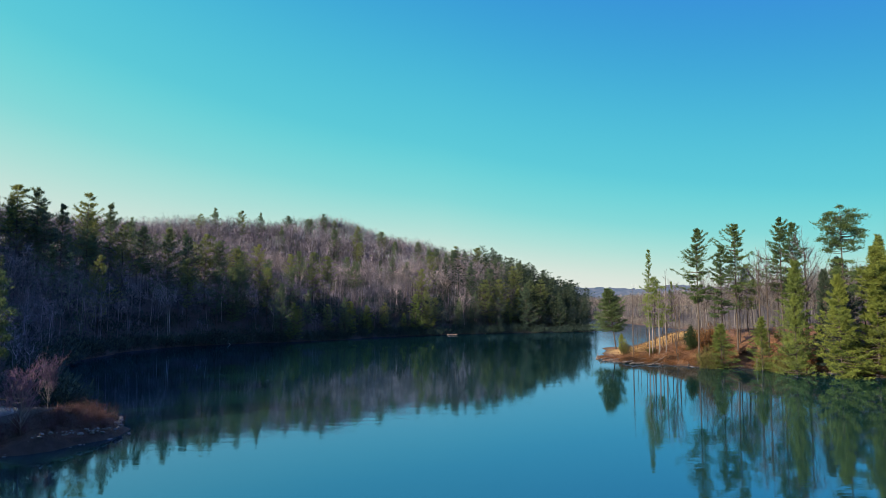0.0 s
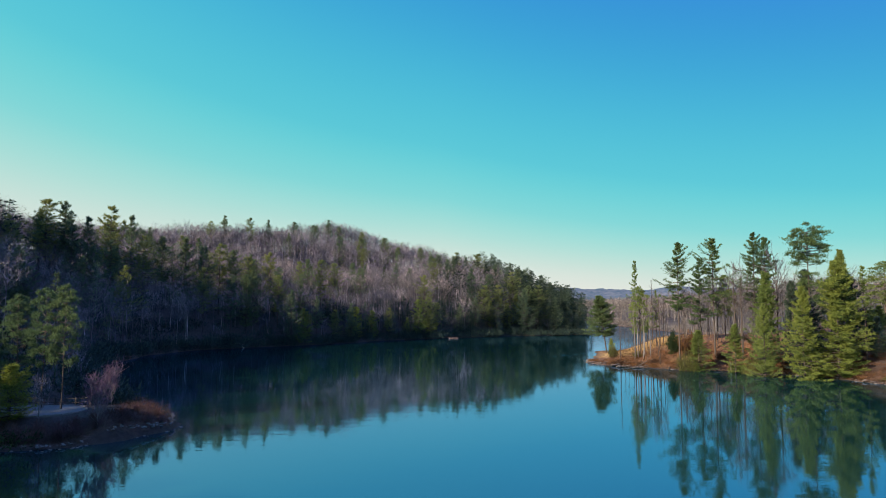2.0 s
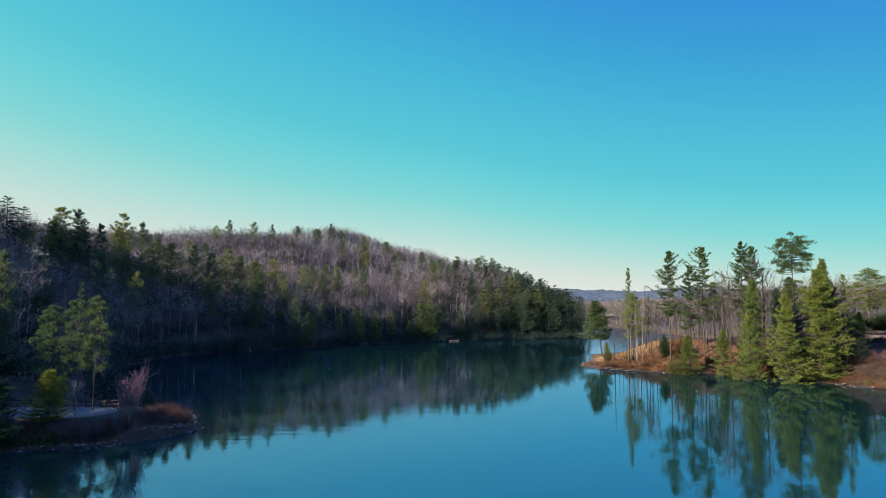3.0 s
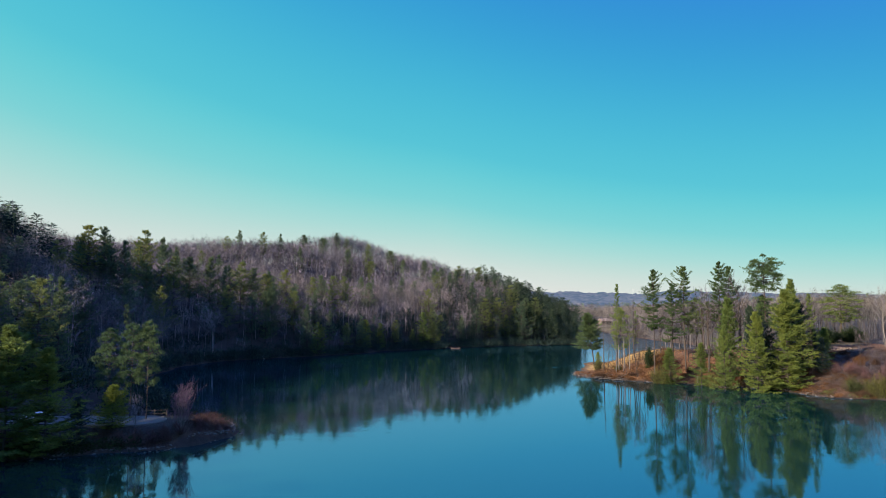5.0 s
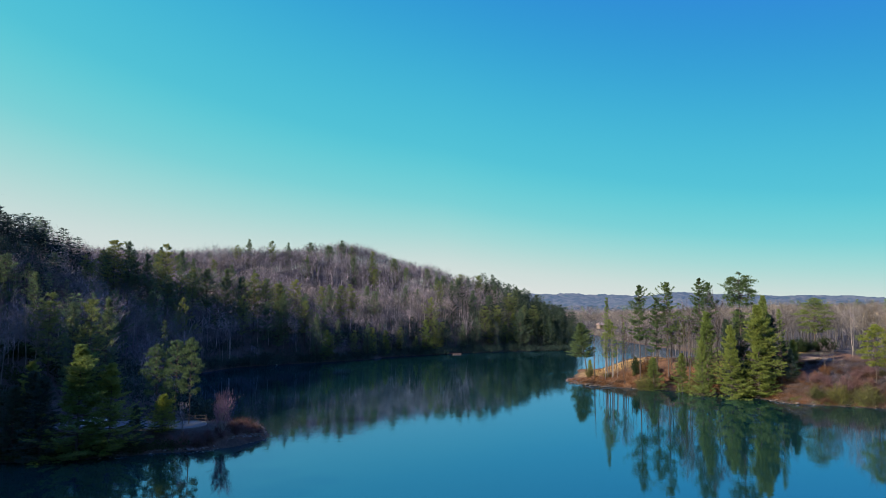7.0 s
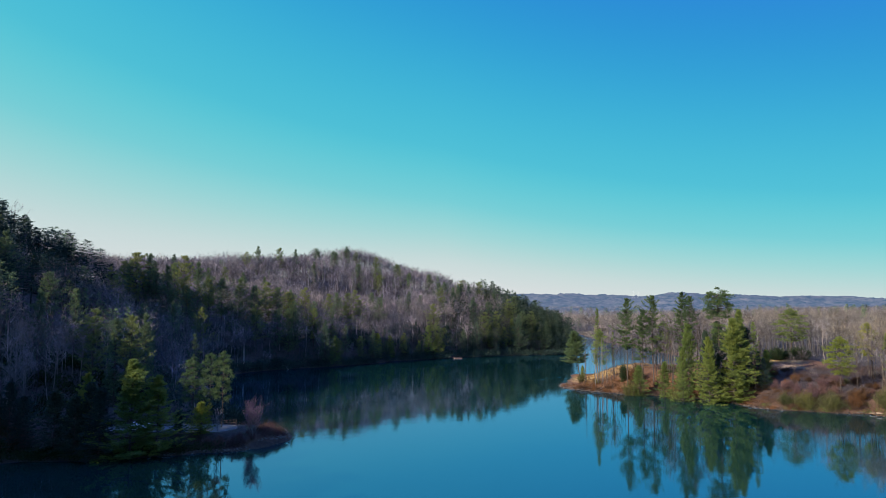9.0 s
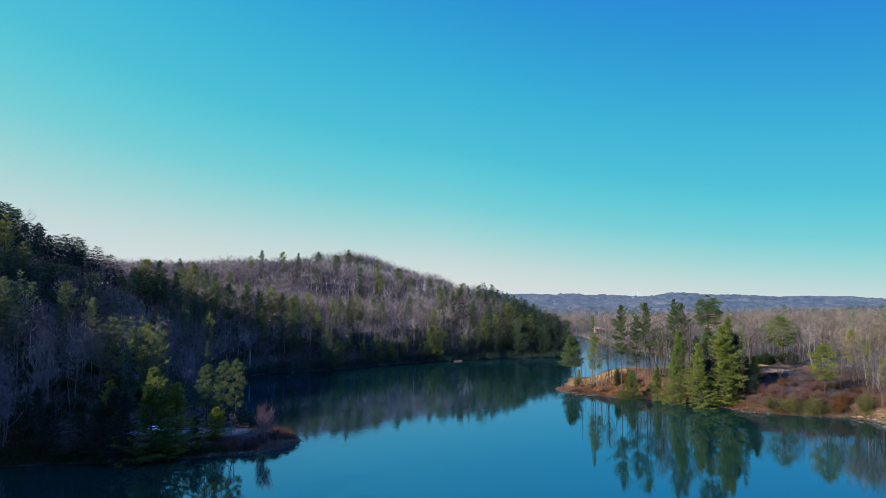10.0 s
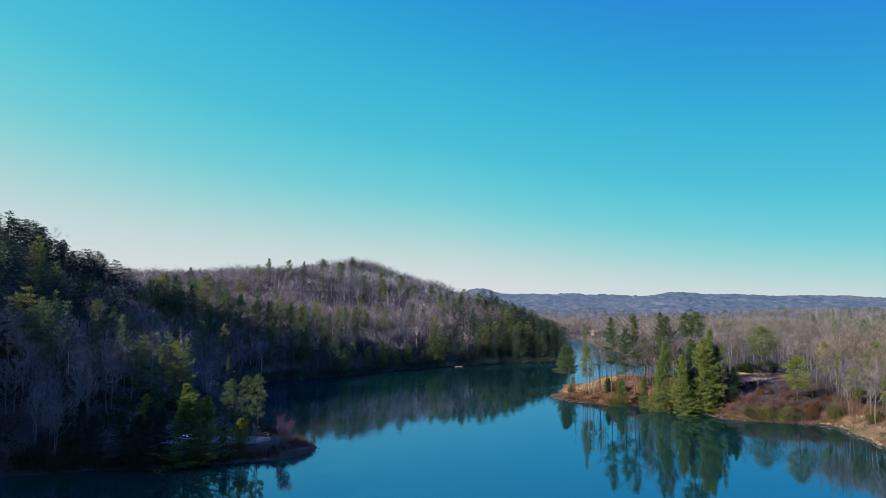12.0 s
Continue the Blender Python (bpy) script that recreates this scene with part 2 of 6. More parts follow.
def water_material():
    """Still lake water: a deep teal body under a mirror surface with faint ripples, smoother in some reaches than in others."""
    m, n, l = material("lake_water")
    body = n.new("ShaderNodeBsdfDiffuse")
    l.new(ramp_of(n, l, noise_tex(n, l, 0.012, 3), [(0.3, (0.0026, 0.0175, 0.0150)), (0.7, (0.0034, 0.0215, 0.0175))]), body.inputs[0])
    mirror = n.new("ShaderNodeBsdfGlossy")
    mirror.inputs["Color"].default_value = (0.46, 0.66, 1.0, 1)
    mirror.inputs["Roughness"].default_value = 0.03
    swell = noise_tex(n, l, 0.45, 3, 0.55, (0.3, 1.0, 1.0))
    ripple = noise_tex(n, l, 2.0, 2, 0.5, (0.35, 1.0, 1.0))
    calm = ramp_of(n, l, noise_tex(n, l, 0.016, 3, 0.6, (0.5, 1.4, 1.0)), [(0.35, (0.25, 0.25, 0.25)), (0.65, (1.0, 1.0, 1.0))])
    # a breeze roughens the open reach beyond the wooded point
    place, axes = n.new("ShaderNodeNewGeometry"), n.new("ShaderNodeSeparateXYZ")
    l.new(place.outputs["Position"], axes.inputs[0])
    east, north, breeze = n.new("ShaderNodeMapRange"), n.new("ShaderNodeMapRange"), n.new("ShaderNodeMath")
    for node, axis, lo, hi, top in ((east, 0, 44, 60, 1.0), (north, 1, 186, 206, 3.0)):
        l.new(axes.outputs[axis], node.inputs[0])
        node.inputs[1].default_value, node.inputs[2].default_value, node.inputs[4].default_value = lo, hi, top
    breeze.operation = "MULTIPLY"
    l.new(east.outputs[0], breeze.inputs[0])
    l.new(north.outputs[0], breeze.inputs[1])
    calm = mixed(n, l, 1.0, calm, breeze.outputs[0], "ADD")
    h1, h2 = n.new("ShaderNodeBump"), n.new("ShaderNodeBump")
    h1.inputs["Strength"].default_value, h1.inputs["Distance"].default_value = 0.14, 0.07
    h2.inputs["Strength"].default_value, h2.inputs["Distance"].default_value = 0.14, 0.035
    l.new(mixed(n, l, 1.0, swell, calm, "MULTIPLY"), h1.inputs["Height"])
    l.new(mixed(n, l, 1.0, ripple, calm, "MULTIPLY"), h2.inputs["Height"])
    l.new(h1.outputs[0], h2.inputs["Normal"])
    l.new(h2.outputs[0], mirror.inputs["Normal"])
    gloss = n.new("ShaderNodeFresnel")
    gloss.inputs["IOR"].default_value = 1.45
    sheen = n.new("ShaderNodeMath")
    sheen.operation = "SQRT"
    l.new(gloss.outputs[0], sheen.inputs[0])
    mix = n.new("ShaderNodeMixShader")
    l.new(sheen.outputs[0], mix.inputs[0])
    l.new(body.outputs[0], mix.inputs[1])
    l.new(mirror.outputs[0], mix.inputs[2])
    o = n.new("ShaderNodeOutputMaterial")
    l.new(mix.outputs[0], o.inputs[0])
    return m


LITTER, WATER = ground_material(), water_material()


# ---- mesh tools ----
rng = np.random.default_rng(7)


def mesh_of(name, verts, tris, mat, smooth=False):
    """A triangle mesh from arrays."""
    verts, tris = np.asarray(verts, np.float32), np.asarray(tris, np.int32)
    me = bpy.data.meshes.new(name)
    me.vertices.add(len(verts))
    me.vertices.foreach_set("co", verts.ravel())
    me.loops.add(tris.size)
    me.loops.foreach_set("vertex_index", tris.ravel())
    me.polygons.add(len(tris))
    me.polygons.foreach_set("loop_start", np.arange(0, tris.size, 3, dtype=np.int32))
    if smooth:
        me.polygons.foreach_set("use_smooth", np.ones(len(tris), bool))
    me.materials.append(mat)
    me.update(calc_edges=True)
    return me


def part(name, data, material_, parent, label=""):
    """A bmesh, or a ready mesh, as one object under a thing."""
    if isinstance(data, bmesh.types.BMesh):
        me = bpy.data.meshes.new(name)
        data.to_mesh(me)
        data.free()
        me.materials.append(material_)
        data = me
    ob = new(name, data)
    ob.parent = parent
    return tagged(ob, label)


def unit(v):
    return v / np.maximum(np.linalg.norm(v, axis=-1, keepdims=True), 1e-9)


def join(*pieces):
    vs, ts, k = [], [], 0
    for v, t in pieces:
        vs.append(v)
        ts.append(t + k)
        k += len(v)
    return np.concatenate(vs), np.concatenate(ts)


def tubes(p0, p1, r0, r1, sides=4):
    """Tapered tubes between rows of points."""
    p0, p1 = np.atleast_2d(p0).astype(float), np.atleast_2d(p1).astype(float)
    m = len(p0)
    r0, r1 = np.broadcast_to(r0, m).astype(float), np.broadcast_to(r1, m).astype(float)
    d = unit(p1 - p0)
    ref = np.where(np.abs(d[:, 2:3]) > 0.9, np.array([[1.0, 0, 0]]), np.array([[0, 0, 1.0]]))
    a = unit(np.cross(d, ref))
    b = np.cross(d, a)
    ang = np.arange(sides) * 2 * np.pi / sides
    ring = np.cos(ang)[None, :, None] * a[:, None] + np.sin(ang)[None, :, None] * b[:, None]
    v = np.concatenate([p0[:, None] + ring * r0[:, None, None], p1[:, None] + ring * r1[:, None, None]], 1).reshape(-1, 3)
    i = np.arange(sides)
    j = (i + 1) % sides
    q = np.concatenate([np.stack([i, j, j + sides], 1), np.stack([i, j + sides, i + sides], 1)])
    t = (q[None] + (np.arange(m) * 2 * sides)[:, None, None]).reshape(-1, 3)
    return v, t


def blades(c, d, length, width, r):
    """One slim triangle from each point c along d."""
    d = unit(d)
    side = unit(np.cross(d, r.normal(size=d.shape)))
    length, width = np.broadcast_to(length, len(c))[:, None], np.broadcast_to(width, len(c))[:, None]
    v = np.stack([c - side * width * 0.5, c + side * width * 0.5, c + d * length], 1).reshape(-1, 3)
    return v, np.arange(len(v)).reshape(-1, 3)


def leaves(c, d, length, width, r, flat=0.0):
    """One diamond spray from each point c along d; flat: how far the sprays lie level."""
    d = unit(d)
    side = unit(np.cross(d, r.normal(size=d.shape) * (1 - flat) + np.array([0, 0, 1.6 * flat])))
    length, width = np.broadcast_to(length, len(c))[:, None], np.broadcast_to(width, len(c))[:, None]
    mid = c + d * length * 0.5
    v = np.stack([c, mid + side * width * 0.5, c + d * length, mid - side * width * 0.5], 1).reshape(-1, 3)
    i = np.arange(len(c))[:, None] * 4
    return v, np.concatenate([i + np.array([[0, 1, 2]]), i + np.array([[0, 2, 3]])])


# ---- the lie of the land ----
# South of y 30 the shore is unseen, set for a shading hill
LEFT = [(-110, -400), (-75, -150), (-62, -60), (-70, -10), (-82, 25), (-83, 41), (-70, 45.2), (-55, 47.8), (-43, 52.6), (-36.3, 55.6), (-32, 61), (-29.6, 66),
        (-33, 71), (-44, 84), (-56, 100), (-68, 118), (-78, 147), (-80, 176), (-75, 195), (-63.5, 207.5), (-50.5, 217.5), (-29, 239), (-26, 248), (5, 272),
        (31, 288), (66.5, 299), (72, 312), (62, 380), (20, 520), (-60, 640), (-300, 900), (-2600, 1100), (-2600, -400)]
RIGHT = [(170, -400), (150, -100), (118, 20), (100, 52), (96, 67.6), (97.6, 74), (98.8, 84), (101, 91.5), (98.4, 98.3), (94, 99.2), (91.3, 100.1), (85, 102.6),
         (78, 105.5), (74.5, 113), (71.5, 119.5), (67.5, 124.5), (61, 128.3), (56.5, 131.5), (52, 133.3), (47, 136.2), (42.8, 139.6), (38, 143.8), (35.5, 149), (35.7, 155.5),
         (38.5, 163), (41.5, 173), (43.5, 181), (44.5, 188), (48, 192), (56, 190), (70, 192), (88, 196), (102, 208), (115, 240),
         (119, 290), (115, 345), (113, 432), (118, 490), (122, 560), (40, 640), (-100, 860), (-300, 1020), (-2600, 1400), (-2600, 5000), (4500, 5000), (4500, -400)]
HEIGHTS = [
           (-40, 62, 2), (-52, 60, 2.1), (-64, 58, 2.6), (-47, 74, 2.2), (-75, 62, 5), (-68, 82, 5), (-89, 84, 12), (-104, 80, 17.6), (-78, 103, 12), (-114, 110, 26), (-131, 110, 39), (-177, 180, 46.5),
           (-92, 152, 19), (-102, 200, 20.5), (-113, 238, 23.5), (-166, 200, 37.5), (-72, 215, 12.6), (-191, 300, 37.5), (-123, 372, 42.5), (-75, 437, 51.5), (-35, 406, 36.5), (-174, 420, 40.5), (20, 355, 25), (69, 310, 6.5)] + [
           (39, 360, 17), (-200, 600, 35.5), (-260, 60, 63), (45, 165, 4.2), (47.5, 183, 2.3), (43.5, 172, 2.2), (42, 148, 2.9), (49, 145, 4.4), (38.5, 152, 2.0), (54, 140, 7.2), (64, 172, 6.2), (66, 146, 7.8), (73, 138, 7.6), (95, 140, 8.6), (107, 152, 8.7),
           (93, 120, 6.4), (150, 120, 10), (112, 88, 7), (120, 60, 9), (200, 200, 10), (300, 400, 10), (500, 800, 12), (180, 0, 12), (100, 800, 4), (250, 900, 4), (180, 680, 2.5), (340, 1050, 6)] + [
           # Mostly unseen sunward ridge, heights set to shade the parking point
           (230, 520, 4), (-140, 30, 29), (-40, 300, 15.3), (-130, -10, 31), (-190, 60, 49), (-115, -90, 33), (-180, -60, 43), (-122, 42, 26), (-106, 54, 25), (-136, 62, 26), (-106, 18, 21), (-116, 18, 28), (-126, 2, 34), (-168, 150, 51.5), (-160, 75, 52)]


def edge_distance(x, y, poly):
    """Metres inside (plus) or outside (minus) a shore."""
    p = np.array(poly, float)
    q = np.roll(p, -1, 0)
    best = np.full(x.shape, 1e9)
    inside = np.zeros(x.shape, bool)
    for (ax, ay), (bx, by) in zip(p, q):
        dx, dy = bx - ax, by - ay
        t = np.clip(((x - ax) * dx + (y - ay) * dy) / (dx * dx + dy * dy), 0, 1)
        best = np.minimum(best, np.hypot(x - ax - t * dx, y - ay - t * dy))
        if dy:
            cross = ((ay > y) != (by > y)) & (x < dx * (y - ay) / dy + ax)
            inside ^= cross
    return np.where(inside, best, -best)


def waves(x, y, seed, size):
    """Smooth rolling noise from a few sines."""
    r = np.random.default_rng(seed)
    out = np.zeros_like(x)
    for k in range(7):
        a, s, ph = r.uniform(0, 2 * np.pi), size * r.uniform(0.5, 1.6), r.uniform(0, 6.28)
        out += np.sin((x * np.cos(a) + y * np.sin(a)) * 2 * np.pi / s + ph)
    return out / 4.0


def land(x, y):
    """Ground height and distance inland."""
    x, y = np.asarray(x, float), np.asarray(y, float)
    wob = waves(x, y, 3, 14) * 0.4 + waves(x, y, 4, 5) * 0.3
    dl, dr = edge_distance(x, y, LEFT), edge_distance(x, y, RIGHT)
    d = np.maximum(dl, dr) + wob
    num, den = np.zeros_like(x), np.zeros_like(x)
    for cx, cy, cz in HEIGHTS:
        s = 1.0 / ((x - cx) ** 2 + (y - cy) ** 2 + 60.0) ** 1.8
        num += s * cz
        den += s
    cap = num / den
    cap = cap + 0.9 * waves(x, y, 5, 60) * np.clip(cap / 12, 0.1, 2.0)
    flat = (x < -30) & (x > -72) & (y < 82) & (y > 40)
    steep = np.where(flat, 0.42, np.where(dl > dr, np.where((y < 62) & (x < -84), 1.5, 0.72), np.where(y > 330, 0.12, 0.80)))
    ramp_ = 0.05 + steep * np.maximum(d, 0) + 0.5 * (1 - np.exp(-np.maximum(d, 0) / 0.5))
    k = 1.2
    h = -np.log(np.exp(-np.clip(cap, 0, 400) / k / 4) + np.exp(-ramp_ / k / 4)) * k * 4
    h = np.where(flat, np.minimum(h, np.maximum(cap, 0.2)), h)
    h = np.maximum(h, np.minimum(ramp_, 0.25))
    pad = np.clip(1.6 - np.maximum(np.abs(x + 50) / 13, np.abs(y - 64.7) / 4.6), 0, 0.5) * 2
    h = h * (1 - pad) + 2.0 * pad
    return np.where(d > 0, h, np.maximum(0.35 * d, -6.0) - 0.05), d


def ground_at(x, y):
    return float(land(np.array([x]), np.array([y]))[0][0])


def steps(lo, hi, fine_lo, fine_hi, step, grow):
    mid = list(np.arange(fine_lo, fine_hi + 0.01, step))
    up, s = [], step
    v = fine_hi
    while v < hi:
        s *= grow
        v += s
        up.append(min(v, hi))
    dn, s, v = [], step, fine_lo
    while v > lo:
        s *= grow
        v -= s
        dn.append(max(v, lo))
    return np.array(dn[::-1] + mid + up)


gx = steps(-2600, 4400, -190, 190, 2.2, 1.06)
gy = steps(-390, 4600, 30, 320, 2.2, 1.05)
X, Y = np.meshgrid(gx, gy)
Z, D = land(X, Y)
nx, ny = len(gx), len(gy)
idx = np.arange(nx * ny).reshape(ny, nx)
a, b, c, d = idx[:-1, :-1].ravel(), idx[:-1, 1:].ravel(), idx[1:, 1:].ravel(), idx[1:, :-1].ravel()
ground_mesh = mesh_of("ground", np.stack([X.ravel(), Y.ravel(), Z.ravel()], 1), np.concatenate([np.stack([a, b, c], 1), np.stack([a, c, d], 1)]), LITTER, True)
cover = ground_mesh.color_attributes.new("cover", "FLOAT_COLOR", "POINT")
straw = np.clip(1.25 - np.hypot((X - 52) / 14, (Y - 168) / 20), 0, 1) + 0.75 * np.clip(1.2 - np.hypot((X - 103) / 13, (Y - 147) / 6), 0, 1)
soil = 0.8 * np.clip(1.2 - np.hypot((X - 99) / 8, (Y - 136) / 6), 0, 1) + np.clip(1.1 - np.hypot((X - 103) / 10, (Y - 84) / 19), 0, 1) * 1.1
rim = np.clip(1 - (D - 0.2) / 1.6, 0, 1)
# Alpha darkens wood floors and paints the firs' shade on the slope
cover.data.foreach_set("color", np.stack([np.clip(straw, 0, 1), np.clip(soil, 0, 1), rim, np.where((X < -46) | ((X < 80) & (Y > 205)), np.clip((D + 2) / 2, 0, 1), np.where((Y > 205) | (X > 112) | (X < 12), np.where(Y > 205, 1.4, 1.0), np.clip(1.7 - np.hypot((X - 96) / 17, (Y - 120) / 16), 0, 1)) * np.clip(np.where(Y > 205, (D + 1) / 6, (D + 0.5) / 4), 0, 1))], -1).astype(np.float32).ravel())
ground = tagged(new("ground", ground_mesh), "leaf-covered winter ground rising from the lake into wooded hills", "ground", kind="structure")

lake_mesh = mesh_of("water", [(-2550, -385, 0), (4350, -385, 0), (4350, 2500, 0), (-2550, 2500, 0)], [(0, 1, 2), (0, 2, 3)], WATER)
lake = tagged(new("water", lake_mesh), "calm deep green lake mirroring sky and woods", "lake", kind="structure")


# ---- trees ----
def bent_trunk(r, h, lean, segs=6):
    """Points up a slightly crooked trunk."""
    t = np.linspace(0, 1, segs + 1)
    off = np.cumsum(r.normal(0, lean, (segs + 1, 2)), 0) * h / segs
    off -= off[0]
    return np.column_stack([off, t * h])


def along(line, t):
    s = np.clip(np.asarray(t) * (len(line) - 1), 0, len(line) - 1.001)
    i = s.astype(int)
    f = (s - i)[..., None]
    return line[i] * (1 - f) + line[i + 1] * f


def conifer(seed, h, bare, wide, shape, limbs, twigs, tufts, blade, thick, ragged=0.3, droop=0.0, lean=0.015, wood_sides=6):
    """Trunk and crown of a conifer. bare: the part of the trunk without green; wide: the longest limb; shape: cone, oval, tier or broad.
    Each limb carries side twigs like a feather, and each twig a row of needle tufts."""
    r = np.random.default_rng(seed)
    line = bent_trunk(r, h, lean)
    rad = h * 0.0080 * (1.02 - np.linspace(0, 1, 7)) + 0.02
    u = (np.arange(limbs) + r.uniform(0, 1, limbs)) / limbs
    if shape == "tier":
        steps_ = max(12, limbs // 5)
        u = np.clip((np.floor(u * steps_) + 0.5 + r.normal(0, 0.24, limbs)) / steps_, 0, 1)
    a = np.arange(limbs) * 2.399 + r.uniform(-0.5, 0.5, limbs)
    lobe = 1 + 0.26 * np.sin(a + 5 * u + r.uniform(0, 6)) + 0.15 * np.sin(2 * a - 9 * u + r.uniform(0, 6))
    if shape == "cone":
        reach = wide * (1 - u) ** 0.72 * np.minimum(1, 0.6 + 2.5 * u)
        rise = 0.10 + 0.55 * u
    elif shape == "oval":
        reach = wide * np.sin(np.pi * (0.14 + 0.84 * u)) ** 0.75
        rise = 0.15 + 0.55 * u
    elif shape == "tier":
        reach = wide * (1.02 - u) ** 0.80 * np.minimum(1, 0.42 + 1.6 * u)
        rise = 0.05 + 0.75 * u ** 1.5
    else:
        reach = wide * (1 - u) ** 0.50 * np.minimum(1, 0.45 + 1.8 * u)
        rise = 0.05 + 0.45 * u
    ln = np.maximum(reach * lobe * r.uniform(1 - ragged * 1.3, 1.1, limbs), 0.25)
    keep = r.random(limbs) > ragged * 0.35 + (0.35 * (1 - u) ** 2 if shape == "tier" else 0)
    u, a, ln, rise = u[keep], a[keep], ln[keep], rise[keep]
    n = len(u)
    base = along(line, np.clip(bare + (1 - bare) * u * 0.985, 0, 0.99))
    side = np.column_stack([np.cos(a), np.sin(a), np.zeros(n)])
    cross = np.column_stack([-side[:, 1], side[:, 0], np.zeros(n)])
    lift = ((rise - droop) * r.uniform(0.6, 1.3, n) * ln)[:, None] * np.array([[0, 0, 1.0]])
    sag = (0.16 * ln)[:, None] * np.array([[0, 0, -1.0]])
    mid, end = base + side * ln[:, None] * 0.55 + lift * 0.4 + sag * 0.6, base + side * ln[:, None] + lift
    thickness = 0.011 * ln + 0.012
    wood = [tubes(line[:-1], line[1:], rad[:-1], rad[1:], wood_sides)]
    if wood_sides > 4:
        wood.append(tubes(np.concatenate([base, mid]), np.concatenate([mid, end]), np.concatenate([thickness * 1.6, thickness]), np.concatenate([thickness, thickness * 0.3]), 3))
    k = 2 * twigs + 1
    q = np.concatenate([np.repeat(np.linspace(0.26, 0.92, twigs), 2), [0.9]])[None] + r.uniform(-0.06, 0.06, (n, k))
    turn = np.concatenate([np.tile([-1.0, 1.0], twigs), [0.0]])[None] * r.uniform(0.75, 1.15, (n, k))
    q3 = q[..., None]
    p = np.where(q3 < 0.55, base[:, None] + (mid - base)[:, None] * (q3 / 0.55), mid[:, None] + (end - mid)[:, None] * ((q3 - 0.55) / 0.45))
    axis = unit(end - base)
    d = axis[:, None] * np.cos(turn * 0.85)[..., None] + cross[:, None] * np.sin(turn * 0.85)[..., None] + np.array([0, 0, 0.10 - 0.5 * max(droop, 0)])
    d = d + r.normal(0, 0.12, d.shape)
    tl = (0.34 * ln[:, None] * (1.15 - 0.6 * q) + (0.22 if shape != "tier" else 0.10)) * r.uniform(0.7, 1.2, (n, k))
    s = (np.arange(tufts) + 0.4) / tufts
    c = p[:, :, None] + d[:, :, None] * (tl[..., None] * s)[..., None] * 0.9
    c = (c + r.normal(0, 0.05 + 0.06 * blade, c.shape)).reshape(-1, 3)
    dd = np.repeat(d.reshape(-1, 3), tufts, 0)
    dd = dd + r.normal(0, 0.38, dd.shape) * np.array([1, 1, 0.6])
    m = len(c)
    if wood_sides > 4:
        c, dd, m = np.repeat(c, 3, 0), np.repeat(dd, 3, 0), 3 * m
        c = c + r.normal(0, 0.07, c.shape)
        dd = dd + r.normal(0, 0.6, dd.shape) * np.array([1, 1, 0.5]) + np.array([0, 0, 0.2])
        short = np.repeat(1 - 0.45 * u, k * tufts * 3) if shape == "tier" else 1.0
        green = [blades(c, dd, 0.8 * blade * short * r.uniform(0.6, 1.25, m), 0.56 * thick * r.uniform(0.7, 1.3, m), r)]
    else:
        short = np.repeat(1 - 0.5 * u, k * tufts) if shape == "tier" else 1.0
        green = [blades(c, dd * np.array([1, 1, 0.7]), blade * short * r.uniform(0.6, 1.2, m), thick * r.uniform(0.7, 1.3, m), r)]
    g = 10
    tip = line[-1] - np.column_stack([np.zeros((g, 2)), np.linspace(-0.1, 1.5, g)])
    green.append(leaves(tip, np.column_stack([r.normal(0, 0.45, (g, 2)), np.full(g, 0.55)]), blade * np.linspace(0.25, 0.7, g), thick * 0.5, r))
    return join(*wood), join(*green)


